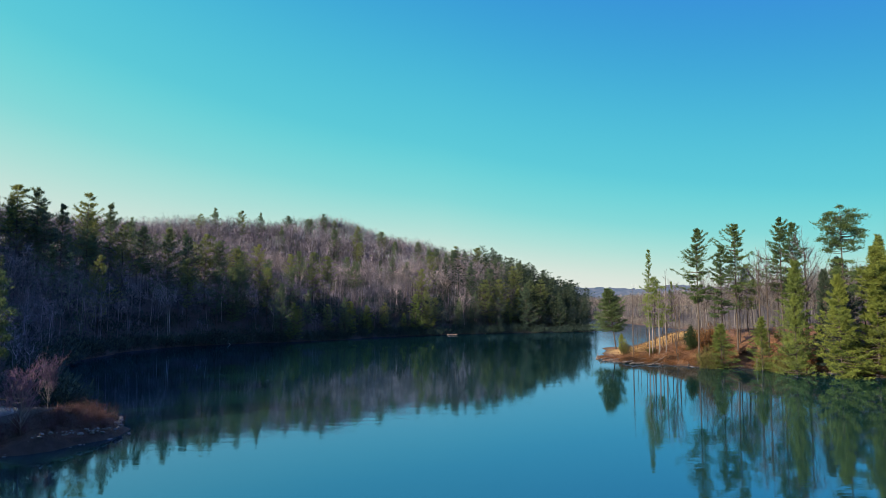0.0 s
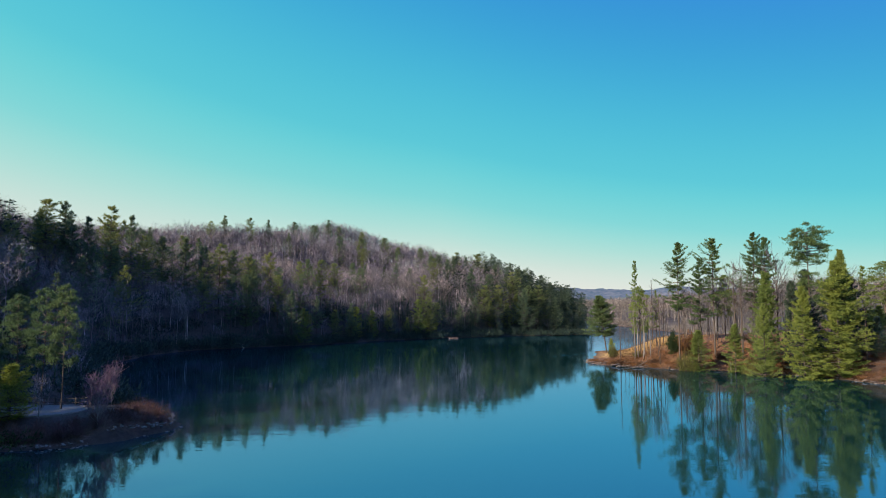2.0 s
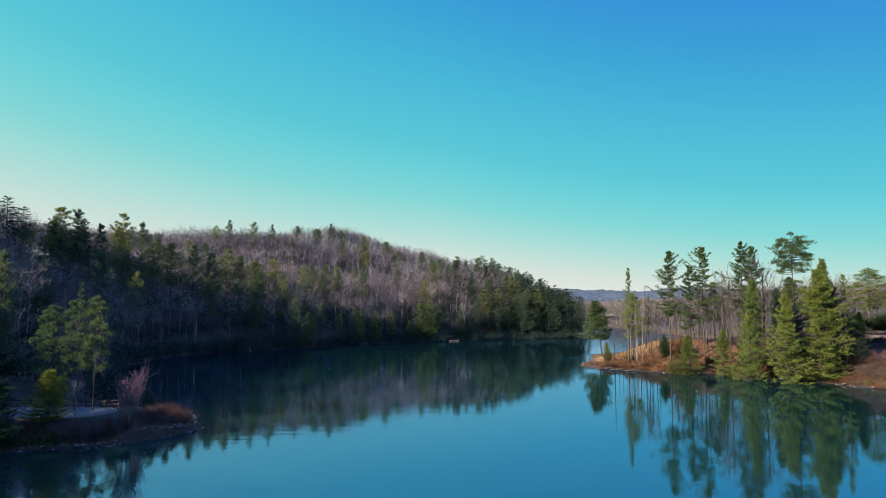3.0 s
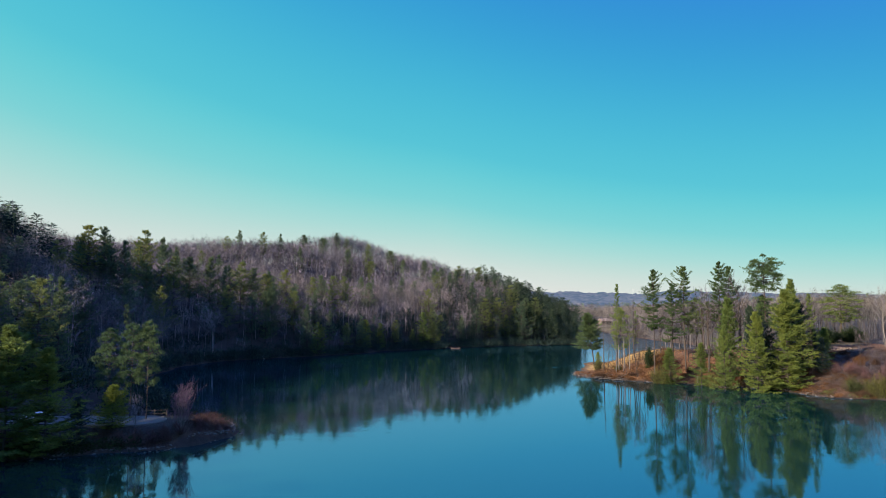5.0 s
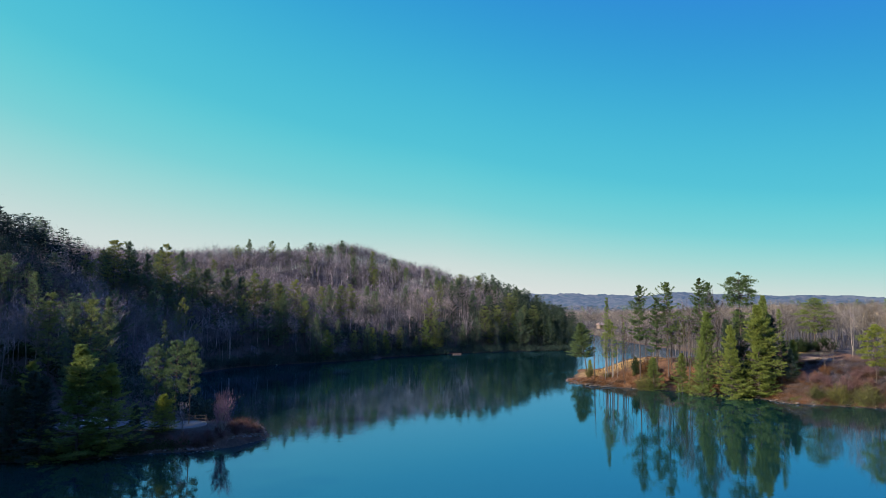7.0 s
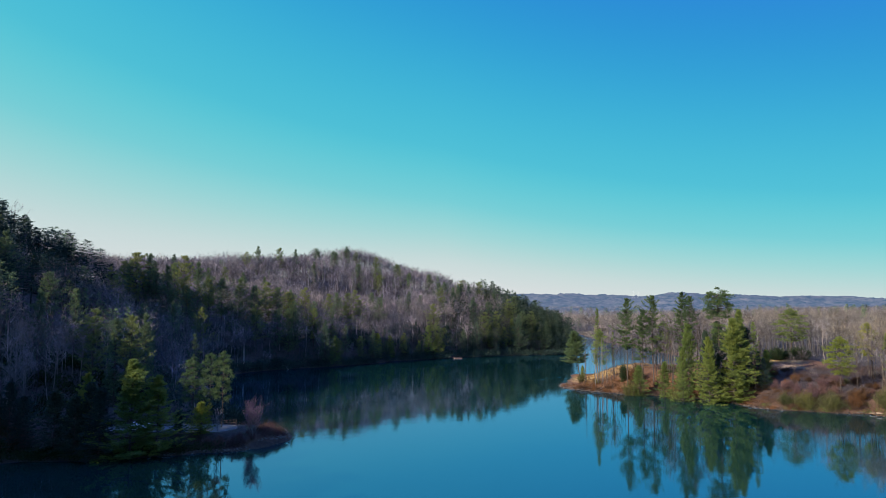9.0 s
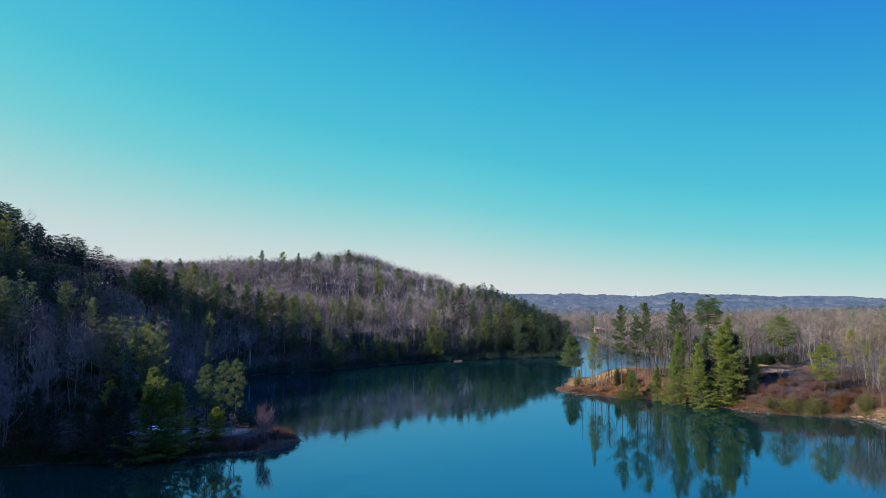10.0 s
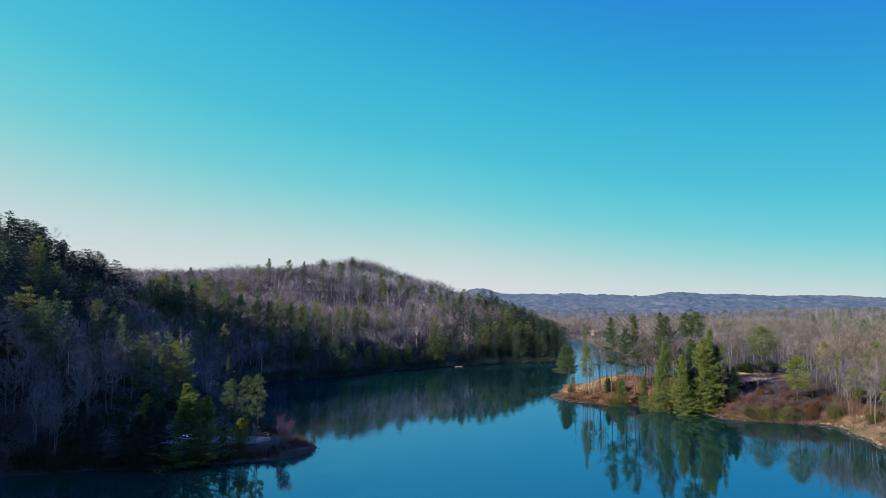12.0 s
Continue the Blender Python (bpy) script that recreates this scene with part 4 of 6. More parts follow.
# trees on and above the left point
for kind, x, y, top, w, v, text in [
    ("round_pine", -49.5, 68.0, 15.4, 0.78, 0, "round-headed pine with tufted crown behind the parking area"),
    ("round_pine", -46.0, 67.2, 16.2, 0.66, 1, "round-headed pine with tufted crown behind the parking area"),
    ("round_pine", -43.3, 66.4, 16.6, 0.60, 0, "round-headed pine with tufted crown behind the parking area"),
    ("golden_fir", -44.9, 59.6, 8.0, 1.3, 0, "small yellow-green conifer beside the parking area"),
    ("fir", -52.6, 48.9, 16.4, 1.2, 0, "sun-tipped fir on the shore below the parking area"),
    ("fir", -49.3, 51.6, 13.6, 1.1, 2, "sun-tipped fir on the shore below the parking area"),
    # The dark needles from here on paint shade onto the shore conifers
    ("hemlock", -57.0, 47.6, 12.0, 1.2, 0, "shore fir below the parking area, shade put into its dark needles"),
    ("hemlock", -60.0, 50.5, 12.5, 1.2, 0, "shore fir below the parking area, shade put into its dark needles"),
    ("hemlock", -66.0, 50.5, 11.0, 1.4, 0, "shore conifer with shade put into its dark needles")] + [
    ("hemlock", -71.5, 51.0, 10.0, 1.4, 0, "shore conifer with shade put into its dark needles"),
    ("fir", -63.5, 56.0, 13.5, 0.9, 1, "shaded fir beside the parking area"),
    ("hemlock", -46.8, 54.3, 7.0, 1.3, 0, "shore conifer with shade put into its dark needles"),
    ("hemlock", -76.0, 54.5, 12.0, 1.3, 0, "shore conifer with shade put into its dark needles"),
    ("hemlock", -80.0, 47.0, 7.0, 1.5, 0, "shore conifer with shade put into its dark needles"),
    ("hemlock", -86.5, 45.8, 6.0, 1.5, 0, "shore conifer with shade put into its dark needles"),
    ("hemlock", -61.5, 48.6, 10.5, 1.3, 0, "shore conifer with shade put into its dark needles"),
    ("hemlock", -64.5, 53.0, 9.5, 1.2, 0, "shore conifer with shade put into its dark needles"),
    ("hill_pine", -75.7, 81.3, 24.6, 1.0, 3, "sunlit-topped pine on the lower slope"),
    ("hill_pine", -68.7, 76.2, 22.8, 0.7, 1, "sunlit-topped pine on the lower slope"),
    ("hill_pine", -66.2, 77.6, 23.3, 0.85, 5, "sunlit-topped pine on the lower slope"),
    ("hill_pine", -65.2, 82.0, 23.8, 0.75, 4, "sunlit-topped pine on the lower slope"),
    ("hill_pine", -88.6, 97.1, 29.4, 0.7, 1, "sunlit-topped pine on the lower slope"),
    ("hill_pine", -104.0, 80, 36.4, 1.35, 3, "broad sunlit pine on the slope"),
    ("hill_pine", -111.0, 76, 34.0, 1.2, 5, "broad sunlit pine on the slope"),
    ("hill_pine", -115.5, 112, 45.0, 1.05, 4, "tall conifer standing above the slope woods"),
    ("hill_pine", -87.2, 80.5, 28.6, 0.85, 4, "pointed conifer on the shaded slope"),
    ("hill_pine", -97.0, 100, 33.5, 0.9, 2, "pointed conifer on the shaded slope"),
]:
    plant(kind, "pine_tree" if "pine" in kind else "fir_tree", x, y, top, text, "tree", POINT, w, v)
plant("red_tree", "bare_tree", -35.3, 58.7, 8.8, "small rounded leafless tree with reddish twigs", "tree", POINT, 1.12, 0)
plant("red_tree", "bare_tree", -38.6, 68.5, 8.6, "small leafless tree with dull reddish twigs", "tree", POINT, 0.8, 0, 2.0)
plant("sapling", "bare_tree", -41.6, 59.2, 7.0, "thin leafless sapling beside the parking area", "tree", POINT, 1.0, 0)
for x, y, top, w in [(-87.2, 57, 19.8, 1.0), (-80.0, 60, 21.5, 1.0), (-84.0, 68, 22.5, 1.0),
                     (-92.0, 62, 23.5, 1.0), (-78.5, 72, 20.5, 1.0), (-97.0, 66, 27.0, 1.0), (-82.0, 82, 22.5, 1.0),
                     (-90.5, 50, 18.0, 0.9), (-83.0, 50, 17.0, 0.9)]:
    plant("pale_tree", "bare_tree", x, y, top, "tall pale leafless tree on the shaded shore", "tree", POINT, w)
rl = np.random.default_rng(91)
for _ in range(40):
    x, y = rl.uniform(-104, -76), rl.uniform(46, 82)
    z, d_ = land(np.array([x]), np.array([y]))
    if d_[0] > 2:
        plant("pale_tree", "bare_tree", x, y, z[0] + rl.uniform(10, 14), "tall pale leafless tree on the shaded shore", "tree", POINT, rl.uniform(1.0, 1.3))
# conifers that stand out on the hillside
TALLHILL, MIXED = "tall dark green white pine rising above the bare hillside woods", "olive-green pine among the bare hillside woods"
for x, y, top, w in [(-112.5, 181.3, 44.6, 1.15), (-109.1, 184.7, 44.6, 1.0), (-117.0, 186.0, 42.0, 1.1), (-106.0, 183.0, 39.0, 1.0), (-100.2, 194.4, 44.6, 0.95), (-97.8, 202.4, 43.0, 0.9), (-104.0, 187.7, 40.6, 0.9),
                     (-92.5, 199.0, 35.8, 0.9), (-90.0, 207.5, 36.5, 1.0), (-84.5, 213.0, 37.0, 1.1), (-79.5, 216.0, 34.0, 0.9), (-76.5, 223.0, 35.5, 1.15), (-72.2, 224.0, 33.5, 1.0), (-125.0, 198.7, 42.5, 1.1)]:
    plant("hill_pine", "pine_tree", x, y, top, TALLHILL, "tree", SLOPE, w)
# pines along the skyline of the hill
for x, y, tall, w in [(-118.0, 336.0, 17.6, 0.8), (-114.3, 346.5, 20.5, 0.85), (-102.5, 353.5, 19.5, 0.8), (-94.2, 358.6, 19.0, 0.7), (-91.1, 411.4, 18.5, 0.9), (-78.6, 406.0, 18.8, 0.8), (-71.0, 416.0, 19.5, 0.9), (-63.6, 414.7, 18.4, 0.8),
                      (-51.0, 424.0, 18.6, 0.8), (-32.2, 376.5, 19.2, 0.9), (-1.1, 329.4, 18.6, 0.8), (3.2, 316.5, 17.6, 0.8), (7.7, 327.4, 19.5, 0.8), (18.4, 329.5, 19.5, 0.9), (-4.9, 332.4, 18.0, 0.8), (26.4, 320.8, 18.0, 0.9), (51.3, 337.2, 19.5, 1.0), (41.2, 324.1, 19.0, 1.0),
                      (-151.2, 312.0, 17.5, 0.9), (-138.3, 303.0, 16.5, 0.9)]:
    plant("hill_pine", "pine_tree", x, y, ground_at(x, y) + tall - 0.6, "small dark pine on the wooded skyline", "tree", SLOPE, w * 1.25)
# pines in a loose band across the middle of the hill
for x, y, tall, w in [(-63.4, 240.7, 20.0, 0.9), (-57.4, 228.1, 19.0, 0.8), (-64.5, 222.1, 19.4, 0.9), (-49.6, 229.3, 19.0, 0.9), (-45.7, 246.9, 20.0, 0.8), (-49.9, 243.9, 20.0, 0.8), (-55.4, 360.5, 19.5, 0.9), (-44.3, 362.6, 19.5, 0.9),
                      (13.9, 297.2, 19.5, 0.9), (25.5, 290.8, 19.0, 0.9), (19.3, 285.8, 19.0, 0.9), (33.1, 306.3, 19.5, 1.0), (22.0, 299.4, 18.5, 0.9), (37.1, 292.9, 19.0, 1.0), (44.6, 298.8, 19.5, 1.0), (-41.2, 250.9, 19.8, 0.8), (-68.5, 233.0, 20.0, 0.9), (-56.4, 224.2, 18.0, 0.9)]:
    plant("hill_pine", "pine_tree", x, y, ground_at(x, y) + tall + 0.6, MIXED, "tree", SLOPE, w * 1.15)
# lower ones at the foot
for x, y, tall, w in [(-43.4, 226.9, 16.0, 0.9), (-32.7, 237.1, 14.0, 0.9), (-28.4, 244.1, 14.0, 0.7), (-5.3, 266.1, 15.8, 0.9), (-1.7, 269.3, 13.6, 0.9), (-50.6, 219.6, 18.0, 0.9), (-45.9, 223.4, 11.0, 0.9), (-37.6, 232.3, 11.5, 1.0), (-20.0, 254.0, 12.0, 0.9), (8.0, 277.0, 13.0, 0.9), (15.0, 281.0, 15.0, 0.9)]:
    plant("hill_pine", "pine_tree", x, y, ground_at(x, y) + tall, "olive-green pine at the foot of the hill", "tree", SLOPE, w)

for kind, x, y, top, w in [("hill_fir", -9.0, 264.0, 16.5, 1.1), ("hill_fir", -4.5, 267.5, 12.0, 1.5), ("hill_fir", -13.5, 261.0, 9.0, 1.1), ("hill_fir", -31.5, 240.5, 13.5, 1.4), ("hill_fir", -26.5, 249.0, 12.0, 1.4),
                            ("hill_fir", 22.0, 289.0, 16.0, 0.8), ("hill_fir", 34.0, 297.0, 19.0, 0.9), ("hill_fir", 29.5, 293.0, 15.0, 1.1), ("hill_fir", -47.0, 222.0, 13.0, 1.1)]:
    plant(kind, "fir_tree", x, y, top, "sunlit olive-green conifer near the foot of the hill", "tree", SLOPE, w)
rp = np.random.default_rng(77)
for lo_x, hi_x, lo_y, hi_y, n in [(-125, -55, 190, 285, 16), (-118, -76, 120, 195, 12), (-150, 40, 280, 430, 16), (-60, 30, 225, 330, 14), (-160, -88, 60, 130, 10)]:
    for _ in range(n):
        x, y = rp.uniform(lo_x, hi_x), rp.uniform(lo_y, hi_y)
        z = ground_at(x, y)
        if z > 2.5:
            plant("hill_pine", "pine_tree", x, y, z + (rp.uniform(15, 20) if y > 280 else rp.uniform(15, 22)), "dark green pine among the bare hillside woods", "tree", SLOPE, rp.uniform(0.8, 1.05))


# ---- woods too many to count ----
def merged(models, where, heights, widths, r):
    """Copies of small tree models, set on the ground and joined into arrays."""
    vs, ts, tone, k = [], [], [], 0
    pick = r.integers(0, len(models), len(where))
    turn = r.uniform(0, 6.28, len(where))
    for m, (mv, mt) in enumerate(models):
        use = np.where(pick == m)[0]
        if not len(use):
            continue
        c, s = np.cos(turn[use])[:, None], np.sin(turn[use])[:, None]
        w, h = widths[use][:, None], heights[use][:, None]
        x = (mv[None, :, 0] * c - mv[None, :, 1] * s) * w + where[use, 0:1]
        y = (mv[None, :, 0] * s + mv[None, :, 1] * c) * w + where[use, 1:2]
        z = mv[None, :, 2] * h + where[use, 2:3] - 0.1
        vs.append(np.stack([x, y, z], -1).reshape(-1, 3))
        ts.append((mt[None] + (np.arange(len(use)) * len(mv))[:, None, None]).reshape(-1, 3) + k)
        tone.append(np.repeat(r.uniform(-0.5, 0.5, len(use)), len(mv)))
        k += len(use) * len(mv)
    return np.concatenate(vs), np.concatenate(ts), np.concatenate(tone)


def scatter(n, box, r, low=0.7, keep=None, gap=True):
    """Random rooting places on dry ground inside a box, away from planted trees."""
    x, y = r.uniform(box[0], box[1], n), r.uniform(box[2], box[3], n)
    z, d_ = land(x, y)
    ok = (z > low) & (d_ > 1.0)
    if keep is not None:
        ok &= keep(x, y, z, d_)
    if gap:
        for px, py, pr in placed:
            ok &= (x - px) ** 2 + (y - py) ** 2 > (pr * 1.1) ** 2
    return np.column_stack([x, y, z])[ok]


def unit_bare(seed, limbs, twigs, thick, first=0.38, spread=0.22, stem=0.008, fuzz=1.2, lo=0.05, hi=0.11, limb=1.5):
    """A leafless tree one metre high: slim trunk, limbs that fork from it and sweep up to the rim of a rounded crown, fine twigs on their outer halves."""
    r = np.random.default_rng(seed)
    top = np.array([r.normal(0, 0.03), r.normal(0, 0.03), 0.84])
    mid = top * 0.5 + np.array([r.normal(0, 0.015), r.normal(0, 0.015), 0])
    wood = [tubes([(0, 0, 0), mid], [mid, top], [stem, stem * 0.7], [stem * 0.7, 0.0015], 3)]
    a = np.arange(limbs) * 2.4 + r.uniform(-0.5, 0.5, limbs)
    u = (np.arange(limbs) + r.random(limbs)) / limbs
    tilt = np.arccos(np.clip(0.98 - 1.05 * u, -0.4, 1)) * r.uniform(0.85, 1.1, limbs)
    size = r.uniform(0.78, 1.05, limbs)
    end = np.column_stack([np.cos(a) * np.sin(tilt) * spread * size, np.sin(a) * np.sin(tilt) * spread * size, 0.68 + np.cos(tilt) * 0.30 * size]) + top * np.array([1, 1, 0])
    start = np.clip(end[:, 2] - r.uniform(0.16, 0.34, limbs), first * 0.85, 0.8)
    base = top * (start / 0.84)[:, None]
    knee = base + (end - base) * np.array([0.62, 0.62, 0.45]) + r.normal(0, 0.008, base.shape)
    for p0, p1, w in ((base, knee, thick * limb), (knee, end, thick * limb * 0.8)):
        wood.append(blades(p0, (p1 - p0) * 1.15, np.linalg.norm(p1 - p0, axis=1) * 1.15, w, r))
    q = r.uniform(0.25, 1.0, (limbs, twigs, 1))
    c = np.where(q < 0.5, base[:, None] + (knee - base)[:, None] * q * 2, knee[:, None] + (end - knee)[:, None] * (q * 2 - 1)).reshape(-1, 3)
    g = np.repeat(unit(end - base), twigs, 0) + r.normal(0, fuzz, c.shape) + np.array([0, 0, 0.12])
    wood.append(blades(c + r.normal(0, 0.016, c.shape), g, r.uniform(lo, hi, len(c)), thick, r))
    return join(*wood)


def woods(name, label, places, models, mat, r, lo, hi, wide):
    h = r.uniform(lo, hi, len(places))
    v, t, tone = merged(models, places, h, h * r.uniform(wide * 0.8, wide * 1.2, len(places)), r)
    me = mesh_of(name, v, t, mat)
    me.attributes.new("tone", "FLOAT", "POINT").data.foreach_set("value", tone.astype(np.float32))
    return tagged(new(name, me), label, "woods", kind="stuff")


rw = np.random.default_rng(21)
near_models = [unit_bare(100 + i, 12, 18, 0.0034, 0.34 + 0.03 * i, 0.22 + 0.015 * i, 0.0062) for i in range(6)]
far_models = [unit_bare(110 + i, 8, 13, 0.0085, 0.26, 0.29, 0.0045, 1.6, 0.05, 0.11, 0.6) for i in range(5)]
plateau_models = [unit_bare(104 + i, 11, 15, 0.0050, 0.22 + 0.03 * i, 0.28, 0.0045, 1.5, 0.05, 0.11, 0.9) for i in range(5)]
ridge_models = [unit_bare(140 + i, 9, 10, 0.0056, 0.34 + 0.03 * i, 0.23) for i in range(5)]
sparse_models = [unit_bare(118 + i, 5, 5, 0.022, 0.25, 0.30, 0.006, 1.5, 0.06, 0.14, 0.7) for i in range(4)]
mainland = lambda x, y: (x < 12) | (y > 250)
parking = lambda x, y: (x > -74) & (x < -28) & (y < 80)
hill = scatter(3900, (-215, 78, 44, 330), rw, keep=lambda x, y, z, d_: (d_ < 150) & ~parking(x, y) & mainland(x, y) & (rw.random(len(x)) > np.clip((x - 12) / 30, 0, 0.93)) & ((x > -86) | (y > 205) | (rw.random(len(x)) < np.clip(1.1 - z / 26, 0.12, 0.6))) & ((x > -62) | (y > 104) | (rw.random(len(x)) < 0.45)) & ((x < -76) | (y > 118)))
woods("hillside_woods", "leafless grey-brown woods covering the hillside", hill, near_models, TWIG, rw, 12.5, 17.5, 1.05)
saplings = scatter(2200, (-110, 78, 84, 320), rw, keep=lambda x, y, z, d_: (d_ < 38) & mainland(x, y) & ~parking(x, y))
woods("hillside_saplings", "leafless saplings filling the foot of the hillside", saplings, ridge_models, TWIG, rw, 4, 9, 1.3)
hill_back = scatter(3800, (-210, 70, 300, 475), rw, keep=lambda x, y, z, d_: (z > 14) & (rw.random(len(x)) < np.where(z > 30, 1.0, 0.62)))
woods("ridge_woods", "leafless woods on the ridge behind", hill_back, ridge_models, TWIG, rw, 12.5, 17, 1.22)
# Trees below y 20 stand unseen, added to block sun
hill_left = scatter(1100, (-290, -62, -170, 330), rw, keep=lambda x, y, z, d_: (z > 12) & ((y > 215) | (y < 20) | (rw.random(len(x)) < 0.15)))
woods("ridge_woods", "leafless woods on the high shaded slope", hill_left, ridge_models, TWIG, rw, 13, 18, 1.05)
right_near = scatter(1500, (86, 420, 60, 420), rw, keep=lambda x, y, z, d_: (x > 104 + 0 * y) | (y > 158))
woods("plateau_woods", "leafless tan woods behind the far bank", right_near, plateau_models, TANTWIG, rw, 12, 17, 1.1)
behind = scatter(420, (66, 178, 150, 232), rw, keep=lambda x, y, z, d_: (d_ > 2) & (np.hypot((x - 101) / 18, (y - 143) / 13) > 1))
woods("plateau_woods", "leafless tan woods closing in behind the clearing", behind, near_models, TANTWIG, rw, 11, 16, 1.1)
bank_woods = scatter(760, (99, 170, 10, 132), rw, keep=lambda x, y, z, d_: (d_ > 8) & ((x > 108) | (y < 104)))
woods("bank_woods", "leafless grey-brown woods crowding the sunny shore", bank_woods, near_models, TANTWIG, rw, 12, 18, 1.1)
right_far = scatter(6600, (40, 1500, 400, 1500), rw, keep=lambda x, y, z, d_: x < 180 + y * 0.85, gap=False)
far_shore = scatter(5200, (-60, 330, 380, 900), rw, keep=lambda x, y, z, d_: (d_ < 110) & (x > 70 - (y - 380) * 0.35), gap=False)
# Far woods take the twig colours with haze painted in
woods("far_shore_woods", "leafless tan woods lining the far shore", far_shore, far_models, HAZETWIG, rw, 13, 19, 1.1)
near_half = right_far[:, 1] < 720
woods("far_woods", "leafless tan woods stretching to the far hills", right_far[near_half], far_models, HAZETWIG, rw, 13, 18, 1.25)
woods("far_woods", "leafless woods before the far hills, haze painted into their grey-mauve", right_far[~near_half], sparse_models, FARHAZETWIG, rw, 13, 18, 1.5)


def unit_conifer(seed, shape, bare, limbs, twigs, tufts, blade, thick):
    """A small far conifer one metre high."""
    (wv, wt), (gv, gt) = conifer(seed, 15, bare, 3.3 if shape == "cone" else 3.0, shape, limbs, twigs, tufts, blade, thick, 0.35, 0.06, 0.02, 3)
    v, t = join((wv, wt), (gv, gt))
    return v / 15, t


pine_models = [unit_conifer(120 + i, ("cone", "tier", "cone", "oval")[i], (0.08, 0.3, 0.18, 0.3)[i], 46, 2, 3, 0.66, 0.19) for i in range(4)]
light_models = [unit_conifer(125 + i, ("cone", "tier", "oval")[i], (0.08, 0.25, 0.3)[i], 34, 2, 2, 0.85, 0.30) for i in range(3)]


hidden_models = [unit_conifer(128 + i, ("cone", "oval")[i], 0.1, 26, 1, 2, 1.3, 0.55) for i in range(2)]


def patchy(x, y, z, d_):
    dense = waves(x, y, 31, 90) > 0.55
    end = (x > 28) & (y < 345)
    bay = (x < -78) & (y > 85) & (y < 200) & (d_ < 60)
    return (end & (waves(x, y, 32, 30) > -0.9)) | (rw.random(len(x)) < np.where(dense, 0.22, 0.05) + 0.3 * bay)


pines = scatter(1500, (-260, 78, 85, 430), rw, keep=lambda x, y, z, d_: patchy(x, y, z, d_) & ~parking(x, y) & mainland(x, y))
woods("hillside_pines", "dark green conifers mixed into the bare hillside woods", pines, pine_models, HILLPINE, rw, 11, 17, 0.95)
# Dark needles also paint the shade on the hill's end
end_pines = scatter(900, (-5, 78, 268, 352), rw, keep=lambda x, y, z, d_: rw.random(len(x)) < np.clip((x - 14) / 40, 0.04, 1))
woods("shore_conifers", "dense conifers on the end of the hill, needles darkened for shade", end_pines, pine_models, DARKFIR, rw, 13, 19, 1.0)
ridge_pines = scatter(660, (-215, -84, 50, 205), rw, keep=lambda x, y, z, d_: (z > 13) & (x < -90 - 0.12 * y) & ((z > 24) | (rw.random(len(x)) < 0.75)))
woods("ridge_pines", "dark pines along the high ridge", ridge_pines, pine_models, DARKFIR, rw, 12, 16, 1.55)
# Unseen coarse pines, added only to block sun from the point
shading_pines = scatter(420, (-215, -84, -60, 50), rw, keep=lambda x, y, z, d_: z > 12)
woods("ridge_pines", "unseen pines added on the ridge to shade the point", shading_pines, hidden_models, DARKFIR, rw, 12, 17, 1.35)
plateau_pines = scatter(900, (90, 1300, 110, 1300), rw, keep=lambda x, y, z, d_: (x < 180 + y * 0.85) & (waves(x, y, 33, 160) > -0.05) & ((y > 170) | (x > 125)), gap=False)
woods("plateau_pines", "scattered green conifers among the tan woods", plateau_pines, light_models, HILLPINE, rw, 13, 20, 1.1)
low_green = scatter(480, (-80, 76, 60, 300), rw, 0.3, keep=lambda x, y, z, d_: (d_ < 9) & (waves(x, y, 34, 40) > 0.1) & ~parking(x, y) & mainland(x, y))
woods("shore_evergreens", "low evergreen growth along the shaded shore", low_green, pine_models, DARKFIR, rw, 2.5, 6.5, 1.5)


def thicket_model(seed, n, blade, thick, tall=0.9):
    """A low thicket one metre high and two wide."""
    r = np.random.default_rng(seed)
    a, rad = r.uniform(0, 6.28, n), np.sqrt(r.random(n))
    c = np.column_stack([np.cos(a) * rad, np.sin(a) * rad, r.random(n) * tall * (1 - 0.6 * rad ** 2)])
    d = np.column_stack([np.cos(a) * 0.6, np.sin(a) * 0.6, np.full(n, 0.7)]) + r.normal(0, 0.5, (n, 3))
    return blades(c, d, blade * r.uniform(0.5, 1.3, n), thick, r)


twig_thickets = [thicket_model(130 + i, 80, 0.50, 0.014) for i in range(4)]
leaf_thickets = [thicket_model(140 + i, 90, 0.24, 0.09) for i in range(4)]
near_under = scatter(750, (-112, -64, 43, 92), rw, 0.4, keep=lambda x, y, z, d_: ~parking(x, y))
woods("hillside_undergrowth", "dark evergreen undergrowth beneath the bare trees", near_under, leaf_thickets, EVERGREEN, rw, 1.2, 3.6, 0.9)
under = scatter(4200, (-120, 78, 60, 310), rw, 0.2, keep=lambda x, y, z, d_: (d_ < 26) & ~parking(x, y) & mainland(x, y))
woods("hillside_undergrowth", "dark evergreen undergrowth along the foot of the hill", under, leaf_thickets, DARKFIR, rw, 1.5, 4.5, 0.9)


def fringe(poly, n, inland, r):
    """Places scattered along a run of shore, up to so far inland."""
    p = np.array(poly, float)
    seg = np.hypot(*(p[1:] - p[:-1]).T)
    k = r.choice(len(seg), n, p=seg / seg.sum())
    u = r.random(n)[:, None]
    at_ = p[k] * (1 - u) + p[k + 1] * u + r.uniform(-inland, inland, (n, 2))
    z, d_ = land(at_[:, 0], at_[:, 1])
    ok = (d_ > 0.1) & (d_ < inland)
    return np.column_stack([at_, z])[ok]


